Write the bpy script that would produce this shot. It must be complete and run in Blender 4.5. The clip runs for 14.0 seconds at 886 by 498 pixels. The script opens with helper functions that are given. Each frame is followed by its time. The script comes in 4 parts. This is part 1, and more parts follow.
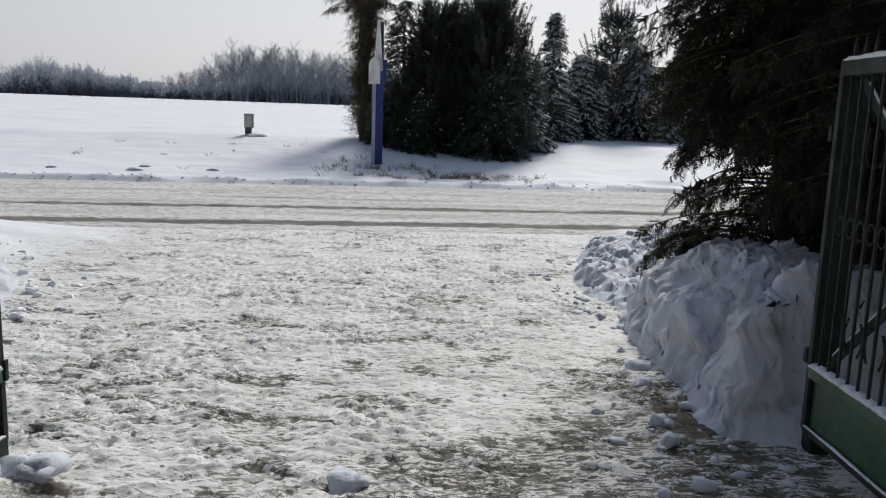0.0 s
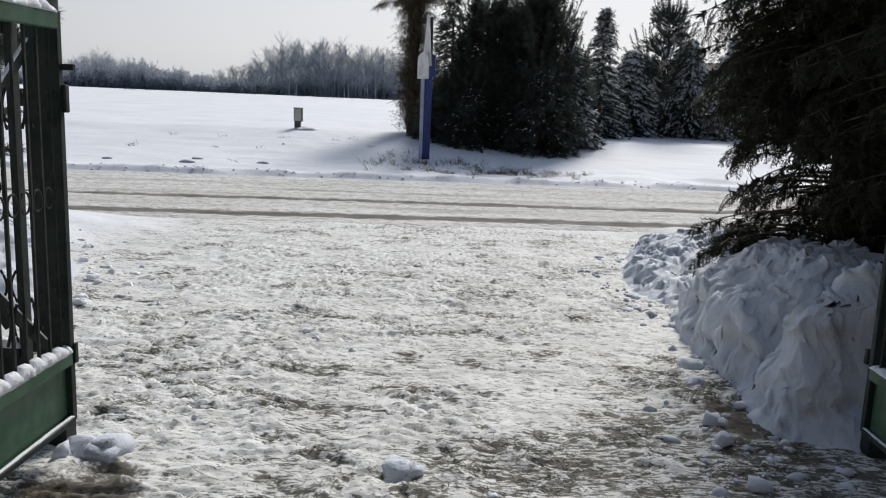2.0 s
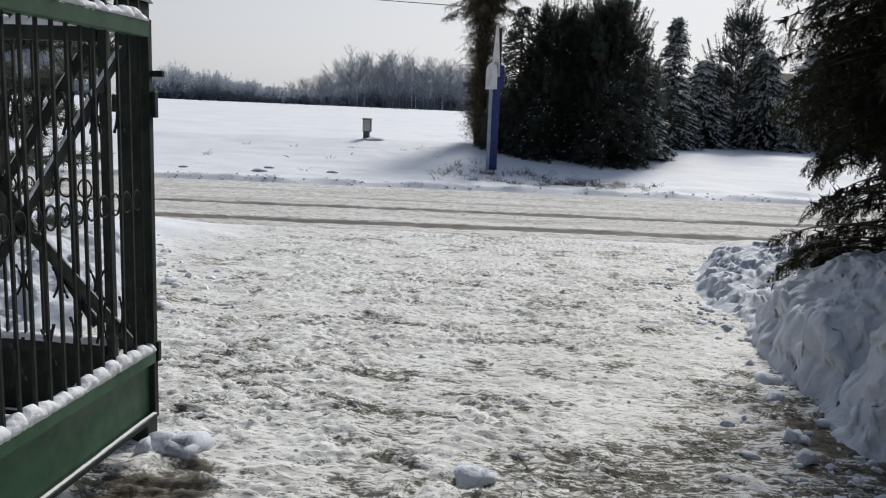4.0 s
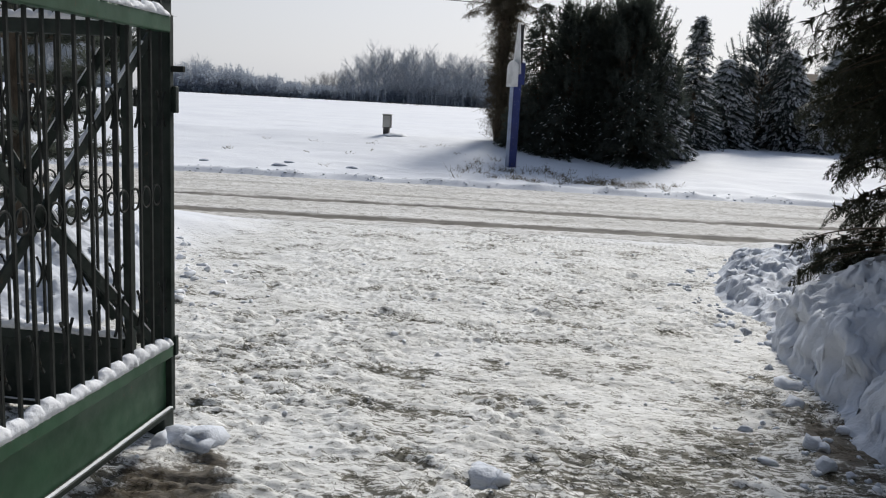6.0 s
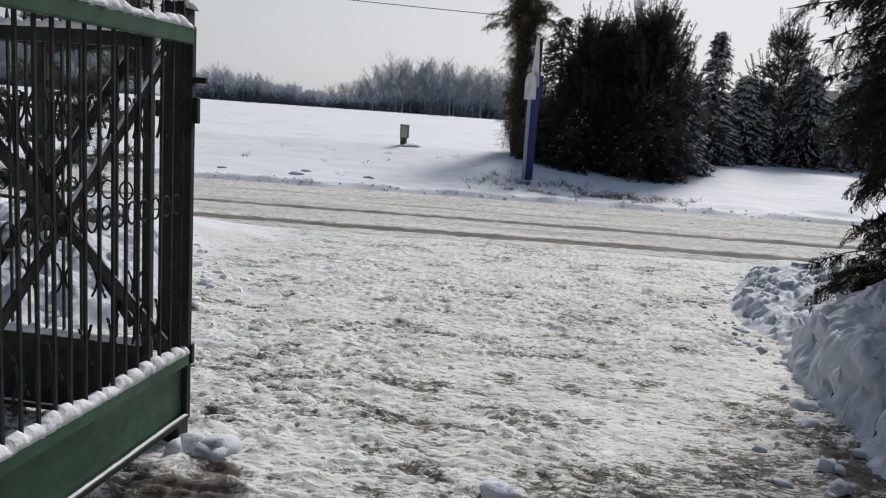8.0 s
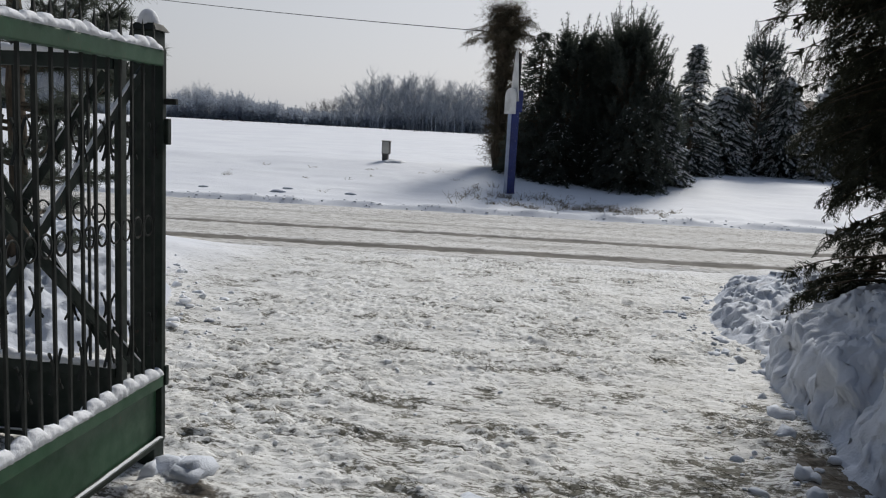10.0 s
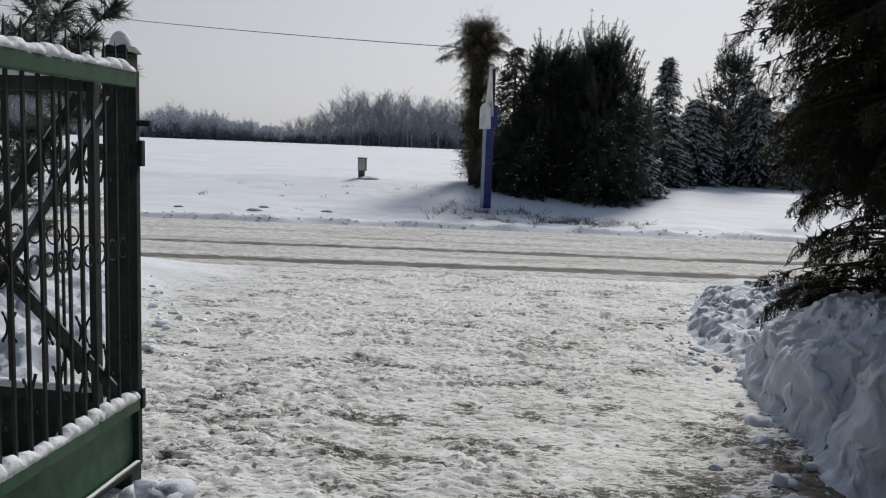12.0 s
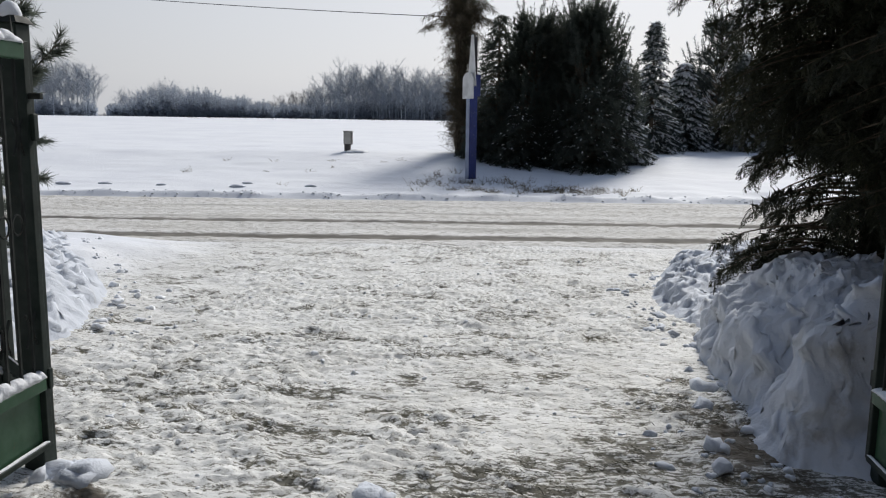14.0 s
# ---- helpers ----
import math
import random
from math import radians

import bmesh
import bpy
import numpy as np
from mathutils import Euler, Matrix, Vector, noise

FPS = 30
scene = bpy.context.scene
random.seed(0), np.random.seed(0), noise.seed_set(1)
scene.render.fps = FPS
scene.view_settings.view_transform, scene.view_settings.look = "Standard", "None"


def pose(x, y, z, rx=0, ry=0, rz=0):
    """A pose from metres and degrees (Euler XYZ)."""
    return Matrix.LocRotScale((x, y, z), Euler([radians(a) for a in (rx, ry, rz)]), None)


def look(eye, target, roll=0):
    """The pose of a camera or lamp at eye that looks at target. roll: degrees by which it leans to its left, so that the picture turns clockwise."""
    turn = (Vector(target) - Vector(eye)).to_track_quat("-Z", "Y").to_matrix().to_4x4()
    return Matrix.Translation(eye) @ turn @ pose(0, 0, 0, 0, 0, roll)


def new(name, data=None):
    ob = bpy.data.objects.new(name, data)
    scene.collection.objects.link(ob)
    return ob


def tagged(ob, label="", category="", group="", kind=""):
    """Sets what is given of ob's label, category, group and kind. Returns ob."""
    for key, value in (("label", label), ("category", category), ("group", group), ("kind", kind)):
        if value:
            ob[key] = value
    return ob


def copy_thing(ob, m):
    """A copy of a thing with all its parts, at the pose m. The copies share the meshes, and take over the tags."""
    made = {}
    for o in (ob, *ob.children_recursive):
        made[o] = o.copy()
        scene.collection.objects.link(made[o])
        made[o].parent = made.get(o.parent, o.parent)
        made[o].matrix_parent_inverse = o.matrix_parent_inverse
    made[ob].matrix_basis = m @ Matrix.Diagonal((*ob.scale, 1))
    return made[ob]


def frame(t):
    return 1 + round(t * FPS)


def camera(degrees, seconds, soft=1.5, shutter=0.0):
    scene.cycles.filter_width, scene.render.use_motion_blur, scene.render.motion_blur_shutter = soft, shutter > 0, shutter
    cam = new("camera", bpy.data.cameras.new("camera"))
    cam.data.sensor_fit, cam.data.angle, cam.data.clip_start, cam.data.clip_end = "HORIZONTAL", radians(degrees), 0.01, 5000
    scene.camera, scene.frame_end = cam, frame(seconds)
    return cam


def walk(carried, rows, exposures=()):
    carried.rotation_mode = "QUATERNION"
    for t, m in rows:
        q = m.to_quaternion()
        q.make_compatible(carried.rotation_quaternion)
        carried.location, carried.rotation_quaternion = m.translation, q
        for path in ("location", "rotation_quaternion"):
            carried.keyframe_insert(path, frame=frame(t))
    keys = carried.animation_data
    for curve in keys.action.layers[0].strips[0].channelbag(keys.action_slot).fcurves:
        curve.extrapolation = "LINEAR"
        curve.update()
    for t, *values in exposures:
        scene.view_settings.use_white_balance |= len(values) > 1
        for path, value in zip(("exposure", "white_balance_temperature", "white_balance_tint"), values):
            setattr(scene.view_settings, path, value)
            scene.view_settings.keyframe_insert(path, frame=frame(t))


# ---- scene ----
PATH = [
    (0, (-0.446, 0.967, 1.516), (-0.416, 2.937, 1.175), 1.9),
    (0.5, (-0.463, 0.963, 1.513), (-0.434, 2.934, 1.175), 2.0),
    (1, (-0.487, 0.965, 1.509), (-0.458, 2.935, 1.166), 2.3),
    (1.5, (-0.515, 0.955, 1.506), (-0.517, 2.923, 1.149), 2.5),
    (2, (-0.5, 0.937, 1.51), (-0.577, 2.903, 1.154), 2.3),
    (2.5, (-0.473, 0.945, 1.505), (-0.561, 2.913, 1.163), 2.1),
    (3, (-0.508, 0.94, 1.5), (-0.609, 2.909, 1.162), 2.0),
    (3.5, (-0.544, 0.932, 1.486), (-0.74, 2.894, 1.153), 1.7),
    (6, (-0.545, 0.949, 1.494), (-0.824, 2.899, 1.148), 3.0),
    (6.5, (-0.55, 0.946, 1.51), (-0.832, 2.896, 1.168), 3.4),
    (7, (-0.557, 0.946, 1.506), (-0.855, 2.895, 1.172), 3.6),
    (7.5, (-0.562, 0.941, 1.505), (-0.877, 2.888, 1.173), 3.8),
    (8, (-0.549, 0.939, 1.51), (-0.866, 2.888, 1.187), 3.9),
    (10.5, (-0.498, 0.935, 1.521), (-0.761, 2.898, 1.246), 2.5),
    (11, (-0.499, 0.933, 1.521), (-0.734, 2.901, 1.254), 2.3),
    (11.5, (-0.504, 0.924, 1.528), (-0.738, 2.893, 1.267), 2.2),
    (12, (-0.493, 0.922, 1.527), (-0.725, 2.893, 1.282), 2.1),
    (12.5, (-0.478, 0.927, 1.521), (-0.704, 2.9, 1.28), 1.9),
    (13, (-0.419, 0.959, 1.506), (-0.644, 2.931, 1.255), 1.2),
    (13.5, (-0.268, 1.023, 1.493), (-0.49, 2.989, 1.201), 0.7),
    (14, (-0.136, 1.047, 1.509), (-0.363, 3.009, 1.197), 0.7),
]
cam = camera(57.1, 14.0, soft=1.15)
walk(cam, [(t, look(e, a, r)) for t, e, a, r in PATH],
     [(0, -0.29), (1, -0.22), (2, -0.20), (2.5, -0.30), (3, -0.22), (3.5, -0.28), (6, -0.18), (6.5, -0.35), (7, -0.35), (8, -0.36), (10.5, -0.45), (11.5, -0.44), (12.5, -0.53), (13, -0.36), (13.5, -0.20), (14, -0.22)])

# ---------------- sky and sun ----------------
SUN_AZ, SUN_EL = 13.0, 38.0
world = bpy.data.worlds.new("winter_sky")
scene.world = world
world.use_nodes = True
wt = world.node_tree
wt.nodes.clear()
w_out = wt.nodes.new("ShaderNodeOutputWorld")
w_bg = wt.nodes.new("ShaderNodeBackground")
w_sky = wt.nodes.new("ShaderNodeTexSky")
w_sky.sky_type = "NISHITA"
w_sky.sun_disc = False
w_sky.sun_elevation = radians(SUN_EL)
w_sky.sun_rotation = radians(SUN_AZ)
w_sky.air_density, w_sky.dust_density, w_sky.ozone_density = 1.0, 3.0, 1.5
w_mix = wt.nodes.new("ShaderNodeMix")
w_mix.data_type = "RGBA"
w_mix.inputs["Factor"].default_value = 0.86
w_mix.inputs[7].default_value = (5.5, 5.7, 6.15, 1)
_a, _e = radians(SUN_AZ), radians(SUN_EL)
_sd = Vector((math.sin(_a) * math.cos(_e), math.cos(_a) * math.cos(_e), math.sin(_e)))
# thin cloud: brightest round the veiled sun, dimmer away from it
w_co = wt.nodes.new("ShaderNodeTexCoord")
w_dot = wt.nodes.new("ShaderNodeVectorMath")
w_dot.operation = "DOT_PRODUCT"
w_dot.inputs[1].default_value = _sd
w_rng = wt.nodes.new("ShaderNodeMapRange")
w_rng.inputs["From Min"].default_value, w_rng.inputs["From Max"].default_value = -0.1, 0.93
w_rng.inputs["To Min"].default_value, w_rng.inputs["To Max"].default_value = 0.03, 1.54
# haze: pale at the horizon, deeper and bluer overhead
w_sep = wt.nodes.new("ShaderNodeSeparateXYZ")
w_haze = wt.nodes.new("ShaderNodeValToRGB")
w_haze.color_ramp.elements[0].position, w_haze.color_ramp.elements[0].color = 0.05, (0.618, 0.636, 0.675, 1)
w_haze.color_ramp.elements[1].position, w_haze.color_ramp.elements[1].color = 0.75, (0.22, 0.28, 0.40, 1)
wt.links.new(w_co.outputs["Generated"], w_sep.inputs[0])
wt.links.new(w_sep.outputs[2], w_haze.inputs["Fac"])
w_mul = wt.nodes.new("ShaderNodeMath")
w_mul.operation = "MULTIPLY"
w_mul.inputs[1].default_value = 11.0
wt.links.new(w_rng.outputs[0], w_mul.inputs[0])
w_cloud = wt.nodes.new("ShaderNodeVectorMath")
w_cloud.operation = "SCALE"
wt.links.new(w_haze.outputs[0], w_cloud.inputs[0])
wt.links.new(w_co.outputs["Generated"], w_dot.inputs[0])
wt.links.new(w_dot.outputs["Value"], w_rng.inputs["Value"])
wt.links.new(w_mul.outputs[0], w_cloud.inputs["Scale"])
wt.links.new(w_cloud.outputs[0], w_mix.inputs[7])
wt.links.new(w_sky.outputs[0], w_mix.inputs[6])
wt.links.new(w_mix.outputs[2], w_bg.inputs["Color"])
w_bg.inputs["Strength"].default_value = 0.1
wt.links.new(w_bg.outputs[0], w_out.inputs["Surface"])

sun = new("sun", bpy.data.lights.new("sun", "SUN"))
sun.data.energy, sun.data.angle, sun.data.color = 3.7, radians(16.0), (1.0, 0.96, 0.89)
sun.matrix_world = Matrix.Translation(_sd * 60) @ (-_sd).to_track_quat("-Z", "Y").to_matrix().to_4x4()


# ---------------- small noise library ----------------
_rng = np.random.RandomState(7)
_TAB = _rng.rand(256, 256)


def vnoise(x, y):
    """Smooth value noise, -1 to 1, for arrays."""
    x, y = np.asarray(x, float), np.asarray(y, float)
    xi, yi = np.floor(x).astype(int), np.floor(y).astype(int)
    fx, fy = x - xi, y - yi
    fx, fy = fx * fx * (3 - 2 * fx), fy * fy * (3 - 2 * fy)
    a, b = _TAB[xi & 255, yi & 255], _TAB[(xi + 1) & 255, yi & 255]
    c, d = _TAB[xi & 255, (yi + 1) & 255], _TAB[(xi + 1) & 255, (yi + 1) & 255]
    return 2 * ((a * (1 - fx) + b * fx) * (1 - fy) + (c * (1 - fx) + d * fx) * fy) - 1


def fbm(x, y, octaves=4, gain=0.5):
    out, amp = 0.0, 1.0
    for k in range(octaves):
        out = out + amp * vnoise(x * 2 ** k + 17.3 * k, y * 2 ** k + 5.1 * k)
        amp *= gain
    return out


def cells(x, y):
    """Distance to the nearest of scattered points, one in each unit cell."""
    x, y = np.asarray(x, float), np.asarray(y, float)
    xi, yi = np.floor(x).astype(int), np.floor(y).astype(int)
    best = np.full(np.broadcast(x, y).shape, 9.0)
    for i in (-1, 0, 1):
        for j in (-1, 0, 1):
            cx, cy = xi + i, yi + j
            dx = cx + _TAB[cx & 255, cy & 255] - x
            dy = cy + _TAB[(cx + 91) & 255, (cy + 37) & 255] - y
            best = np.minimum(best, dx * dx + dy * dy)
    return np.sqrt(best)


def blocks(x, y):
    """Broken-block relief: every cell is a plane of its own height and tilt, 0 to 1 or so."""
    x, y = np.asarray(x, float), np.asarray(y, float)
    xi, yi = np.floor(x).astype(int), np.floor(y).astype(int)
    best = np.full(np.broadcast(x, y).shape, 9.0)
    out = np.zeros(best.shape)
    for i in (-1, 0, 1):
        for j in (-1, 0, 1):
            cx, cy = xi + i, yi + j
            dx = cx + _TAB[cx & 255, cy & 255] - x
            dy = cy + _TAB[(cx + 91) & 255, (cy + 37) & 255] - y
            d = dx * dx + dy * dy
            h = _TAB[(cx + 13) & 255, (cy + 77) & 255] + 1.3 * dx * (_TAB[(cx + 5) & 255, cy & 255] - 0.5) + 1.3 * dy * (_TAB[cx & 255, (cy + 5) & 255] - 0.5)
            out = np.where(d < best, h, out)
            best = np.minimum(best, d)
    return out


def smooth(a, b, x):
    t = np.clip((np.asarray(x, float) - a) / (b - a), 0, 1)
    return t * t * (3 - 2 * t)


# ---------------- mesh helpers ----------------
def tri_mesh(name, verts, faces, mat=None, shade=False):
    """A mesh from an array of vertices and an array of equal-sized faces."""
    verts, faces = np.asarray(verts, np.float32), np.asarray(faces, np.int32)
    me = bpy.data.meshes.new(name)
    n, k = faces.shape
    me.vertices.add(len(verts))
    me.vertices.foreach_set("co", verts.ravel())
    me.loops.add(n * k)
    me.loops.foreach_set("vertex_index", faces.ravel())
    me.polygons.add(n)
    me.polygons.foreach_set("loop_start", np.arange(0, n * k, k, dtype=np.int32))
    me.polygons.foreach_set("loop_total", np.full(n, k, dtype=np.int32))
    me.update(calc_edges=True)
    me.validate()
    if mat:
        me.materials.append(mat)
    if shade:
        me.polygons.foreach_set("use_smooth", np.ones(n, dtype=bool))
    return me


def grid_faces(nx, ny):
    i, j = np.meshgrid(np.arange(nx - 1), np.arange(ny - 1), indexing="ij")
    a = (i * ny + j).ravel()
    return np.stack([a, a + ny, a + ny + 1, a + 1], 1)


def put(name, me, parent=None, label=""):
    ob = new(name, me)
    if parent:
        ob.parent = parent
    if label:
        tagged(ob, label)
    return ob


def part(name, bm, material, parent, label="", shade=False):
    me = bpy.data.meshes.new(name)
    bm.to_mesh(me)
    bm.free()
    me.materials.append(material)
    if shade:
        me.polygons.foreach_set("use_smooth", np.ones(len(me.polygons), dtype=bool))
    return put(name, me, parent, label)


def thing(name, place, label, category, group=""):
    ob = new(name)
    ob.empty_display_size = 0.1
    ob.location = place
    return tagged(ob, label, category, group)


def box_bm(size, centre=(0, 0, 0), bevel=0.0, turn=None):
    bm = bmesh.new()
    bmesh.ops.create_cube(bm, size=1.0)
    bmesh.ops.scale(bm, vec=size, verts=bm.verts)
    if bevel:
        bmesh.ops.bevel(bm, geom=bm.edges[:], offset=bevel, segments=2, affect="EDGES", profile=0.5)
    if turn is not None:
        bmesh.ops.transform(bm, matrix=turn, verts=bm.verts)
    bmesh.ops.translate(bm, vec=centre, verts=bm.verts)
    return bm


def tube_arrays(path, radii, sides=6):
    """Vertices and faces of a tapered tube along a path."""
    path = np.asarray(path, float)
    t = np.gradient(path, axis=0)
    t /= np.linalg.norm(t, axis=1, keepdims=True) + 1e-9
    ref = np.where(np.abs(t[:, 2:3]) > 0.9, np.array([[1.0, 0, 0]]), np.array([[0, 0, 1.0]]))
    u = np.cross(t, ref)
    u /= np.linalg.norm(u, axis=1, keepdims=True) + 1e-9
    v = np.cross(t, u)
    ang = np.arange(sides) * 2 * math.pi / sides
    ring = u[:, None] * np.cos(ang)[None, :, None] + v[:, None] * np.sin(ang)[None, :, None]
    verts = (path[:, None] + ring * np.asarray(radii, float)[:, None, None]).reshape(-1, 3)
    n = len(path)
    i, j = np.meshgrid(np.arange(n - 1), np.arange(sides), indexing="ij")
    a, b = (i * sides + j).ravel(), (i * sides + (j + 1) % sides).ravel()
    return verts, np.stack([a, b, b + sides, a + sides], 1)


def join_arrays(items):
    vs, fs, n = [], [], 0
    for v, f in items:
        vs.append(v)
        fs.append(np.asarray(f) + n)
        n += len(v)
    return np.concatenate(vs), np.concatenate(fs)


# ---------------- materials ----------------
class Nodes:
    def __init__(self, name):
        self.mat = bpy.data.materials.new(name)
        self.mat.use_nodes = True
        self.t = self.mat.node_tree
        self.b = self.t.nodes["Principled BSDF"]
        self.pos = self.t.nodes.new("ShaderNodeTexCoord").outputs["Object"]

    def link(self, a, b):
        self.t.links.new(a, b)

    def noise(self, scale, detail=4.0, rough=0.55, stretch=(1, 1, 1), src=None):
        m = self.t.nodes.new("ShaderNodeMapping")
        m.inputs["Scale"].default_value = stretch
        self.link(src or self.pos, m.inputs["Vector"])
        n = self.t.nodes.new("ShaderNodeTexNoise")
        n.inputs["Scale"].default_value = scale
        n.inputs["Detail"].default_value = detail
        n.inputs["Roughness"].default_value = rough
        self.link(m.outputs[0], n.inputs["Vector"])
        return n.outputs["Fac"]

    def ramp(self, fac, stops):
        r = self.t.nodes.new("ShaderNodeValToRGB")
        el = r.color_ramp.elements
        while len(el) < len(stops):
            el.new(0.5)
        for e, (p, c) in zip(el, stops):
            e.position = p
            e.color = (*c, 1) if len(c) == 3 else c
        self.link(fac, r.inputs["Fac"])
        return r.outputs["Color"]

    def step(self, fac, a, b, lo=0.0, hi=1.0):
        r = self.t.nodes.new("ShaderNodeMapRange")
        r.interpolation_type = "SMOOTHSTEP"
        for key, value in (("From Min", a), ("From Max", b), ("To Min", lo), ("To Max", hi)):
            r.inputs[key].default_value = value
        self.link(fac, r.inputs["Value"])
        return r.outputs["Result"]

    def math(self, op, a, b=None):
        m = self.t.nodes.new("ShaderNodeMath")
        m.operation = op
        for k, v in enumerate((a, b)):
            if v is None:
                continue
            if isinstance(v, (int, float)):
                m.inputs[k].default_value = v
            else:
                self.link(v, m.inputs[k])
        return m.outputs[0]

    def mix(self, fac, a, b):
        m = self.t.nodes.new("ShaderNodeMix")
        m.data_type = "RGBA"
        if isinstance(fac, (int, float)):
            m.inputs[0].default_value = fac
        else:
            self.link(fac, m.inputs[0])
        for k, v in ((6, a), (7, b)):
            if isinstance(v, tuple):
                m.inputs[k].default_value = (*v, 1)
            else:
                self.link(v, m.inputs[k])
        return m.outputs[2]

    def axis(self, k):
        s = self.t.nodes.new("ShaderNodeSeparateXYZ")
        self.link(self.pos, s.inputs[0])
        return s.outputs[k]

    def bump(self, height, strength, distance):
        b = self.t.nodes.new("ShaderNodeBump")
        b.inputs["Strength"].default_value = strength
        b.inputs["Distance"].default_value = distance
        self.link(height, b.inputs["Height"])
        self.link(b.outputs[0], self.b.inputs["Normal"])

    def done(self, colour, rough=0.6, metal=0.0, spec=None):
        if isinstance(colour, tuple):
            self.b.inputs["Base Color"].default_value = (*colour, 1)
        else:
            self.link(colour, self.b.inputs["Base Color"])
        if isinstance(rough, (int, float)):
            self.b.inputs["Roughness"].default_value = rough
        else:
            self.link(rough, self.b.inputs["Roughness"])
        self.b.inputs["Metallic"].default_value = metal
        if spec is not None:
            self.b.inputs["Specular IOR Level"].default_value = spec
        return self.mat


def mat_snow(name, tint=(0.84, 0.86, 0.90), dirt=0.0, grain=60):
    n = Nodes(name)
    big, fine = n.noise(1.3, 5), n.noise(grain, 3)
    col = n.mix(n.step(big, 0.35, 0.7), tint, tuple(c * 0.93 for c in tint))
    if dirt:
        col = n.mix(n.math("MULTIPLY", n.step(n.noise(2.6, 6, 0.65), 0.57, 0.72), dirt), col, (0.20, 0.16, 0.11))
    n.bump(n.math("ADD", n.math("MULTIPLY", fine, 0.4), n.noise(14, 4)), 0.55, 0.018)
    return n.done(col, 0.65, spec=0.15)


def mat_ground():
    """Snow sheet: clean on the field, trodden and scuffed on the drive."""
    n = Nodes("trodden_and_field_snow")
    x, y = n.axis(0), n.axis(1)
    wob = n.math("MULTIPLY", n.math("SUBTRACT", n.noise(0.6, 3), 0.5), 2.2)
    yy, xx = n.math("ADD", y, wob), n.math("ADD", x, wob)
    drive = n.math("MULTIPLY", n.step(yy, 15.0, 12.5), n.math("MULTIPLY", n.step(xx, -6.2, -4.0), n.step(xx, 3.4, 1.6)))
    clean = n.mix(n.step(n.noise(0.35, 5), 0.35, 0.7), (0.84, 0.86, 0.90), (0.78, 0.80, 0.85))
    packed = n.mix(n.step(n.noise(2.2, 6, 0.6), 0.35, 0.65), (0.80, 0.80, 0.785), (0.71, 0.705, 0.68))
    # grit trodden into the crust
    packed = n.mix(n.step(n.noise(27, 6, 0.8, (0.5, 1.5, 1)), 0.545, 0.59, 0.0, 0.85), packed, (0.17, 0.16, 0.13))
    # scuffs where the turf and gravel show through, broken into short dashes
    att = n.t.nodes.new("ShaderNodeAttribute")
    att.attribute_name = "wear"
    dash = n.noise(30, 6, 0.8, (0.5, 1.5, 1))
    bare = n.step(n.math("ADD", att.outputs["Fac"], n.math("MULTIPLY", n.math("SUBTRACT", dash, 0.5), 2.8)), 0.235, 0.315)
    soil = n.ramp(n.noise(14, 5, 0.7), [(0.3, (0.035, 0.034, 0.024)), (0.5, (0.085, 0.078, 0.053)), (0.75, (0.17, 0.15, 0.105))])
    packed = n.mix(n.math("MULTIPLY", bare, 0.90), packed, soil)
    # brown earth bared in the arc under the open leaves
    ex = n.math("DIVIDE", n.math("ADD", x, 1.93), 0.30)
    ey = n.math("DIVIDE", n.math("SUBTRACT", y, 3.62), 0.42)
    d1 = n.math("SQRT", n.math("ADD", n.math("MULTIPLY", ex, ex), n.math("MULTIPLY", ey, ey)))
    fx = n.math("DIVIDE", n.math("SUBTRACT", x, 0.90), 0.38)
    fy = n.math("DIVIDE", n.math("SUBTRACT", y, 4.85), 0.95)
    d2 = n.math("SQRT", n.math("ADD", n.math("MULTIPLY", fx, fx), n.math("MULTIPLY", fy, fy)))
    edge = n.math("MULTIPLY", n.math("SUBTRACT", n.noise(5, 6, 0.75), 0.5), 3.2)
    earth = n.math("MAXIMUM", n.step(n.math("ADD", d1, edge), 1.0, 0.6), n.step(n.math("ADD", d2, edge), 0.62, 0.30))
    packed = n.mix(n.math("MULTIPLY", earth, 0.9), packed, n.ramp(n.noise(30, 4, 0.7), [(0.3, (0.040, 0.033, 0.024)), (0.7, (0.11, 0.088, 0.062))]))
    col = n.mix(drive, clean, packed)
    n.bump(n.math("ADD", n.math("MULTIPLY", n.noise(70, 3), 0.3), n.noise(26, 6, 0.7, (0.6, 1.4, 1))), 0.45, 0.013)
    return n.done(col, 0.7, spec=0.12)


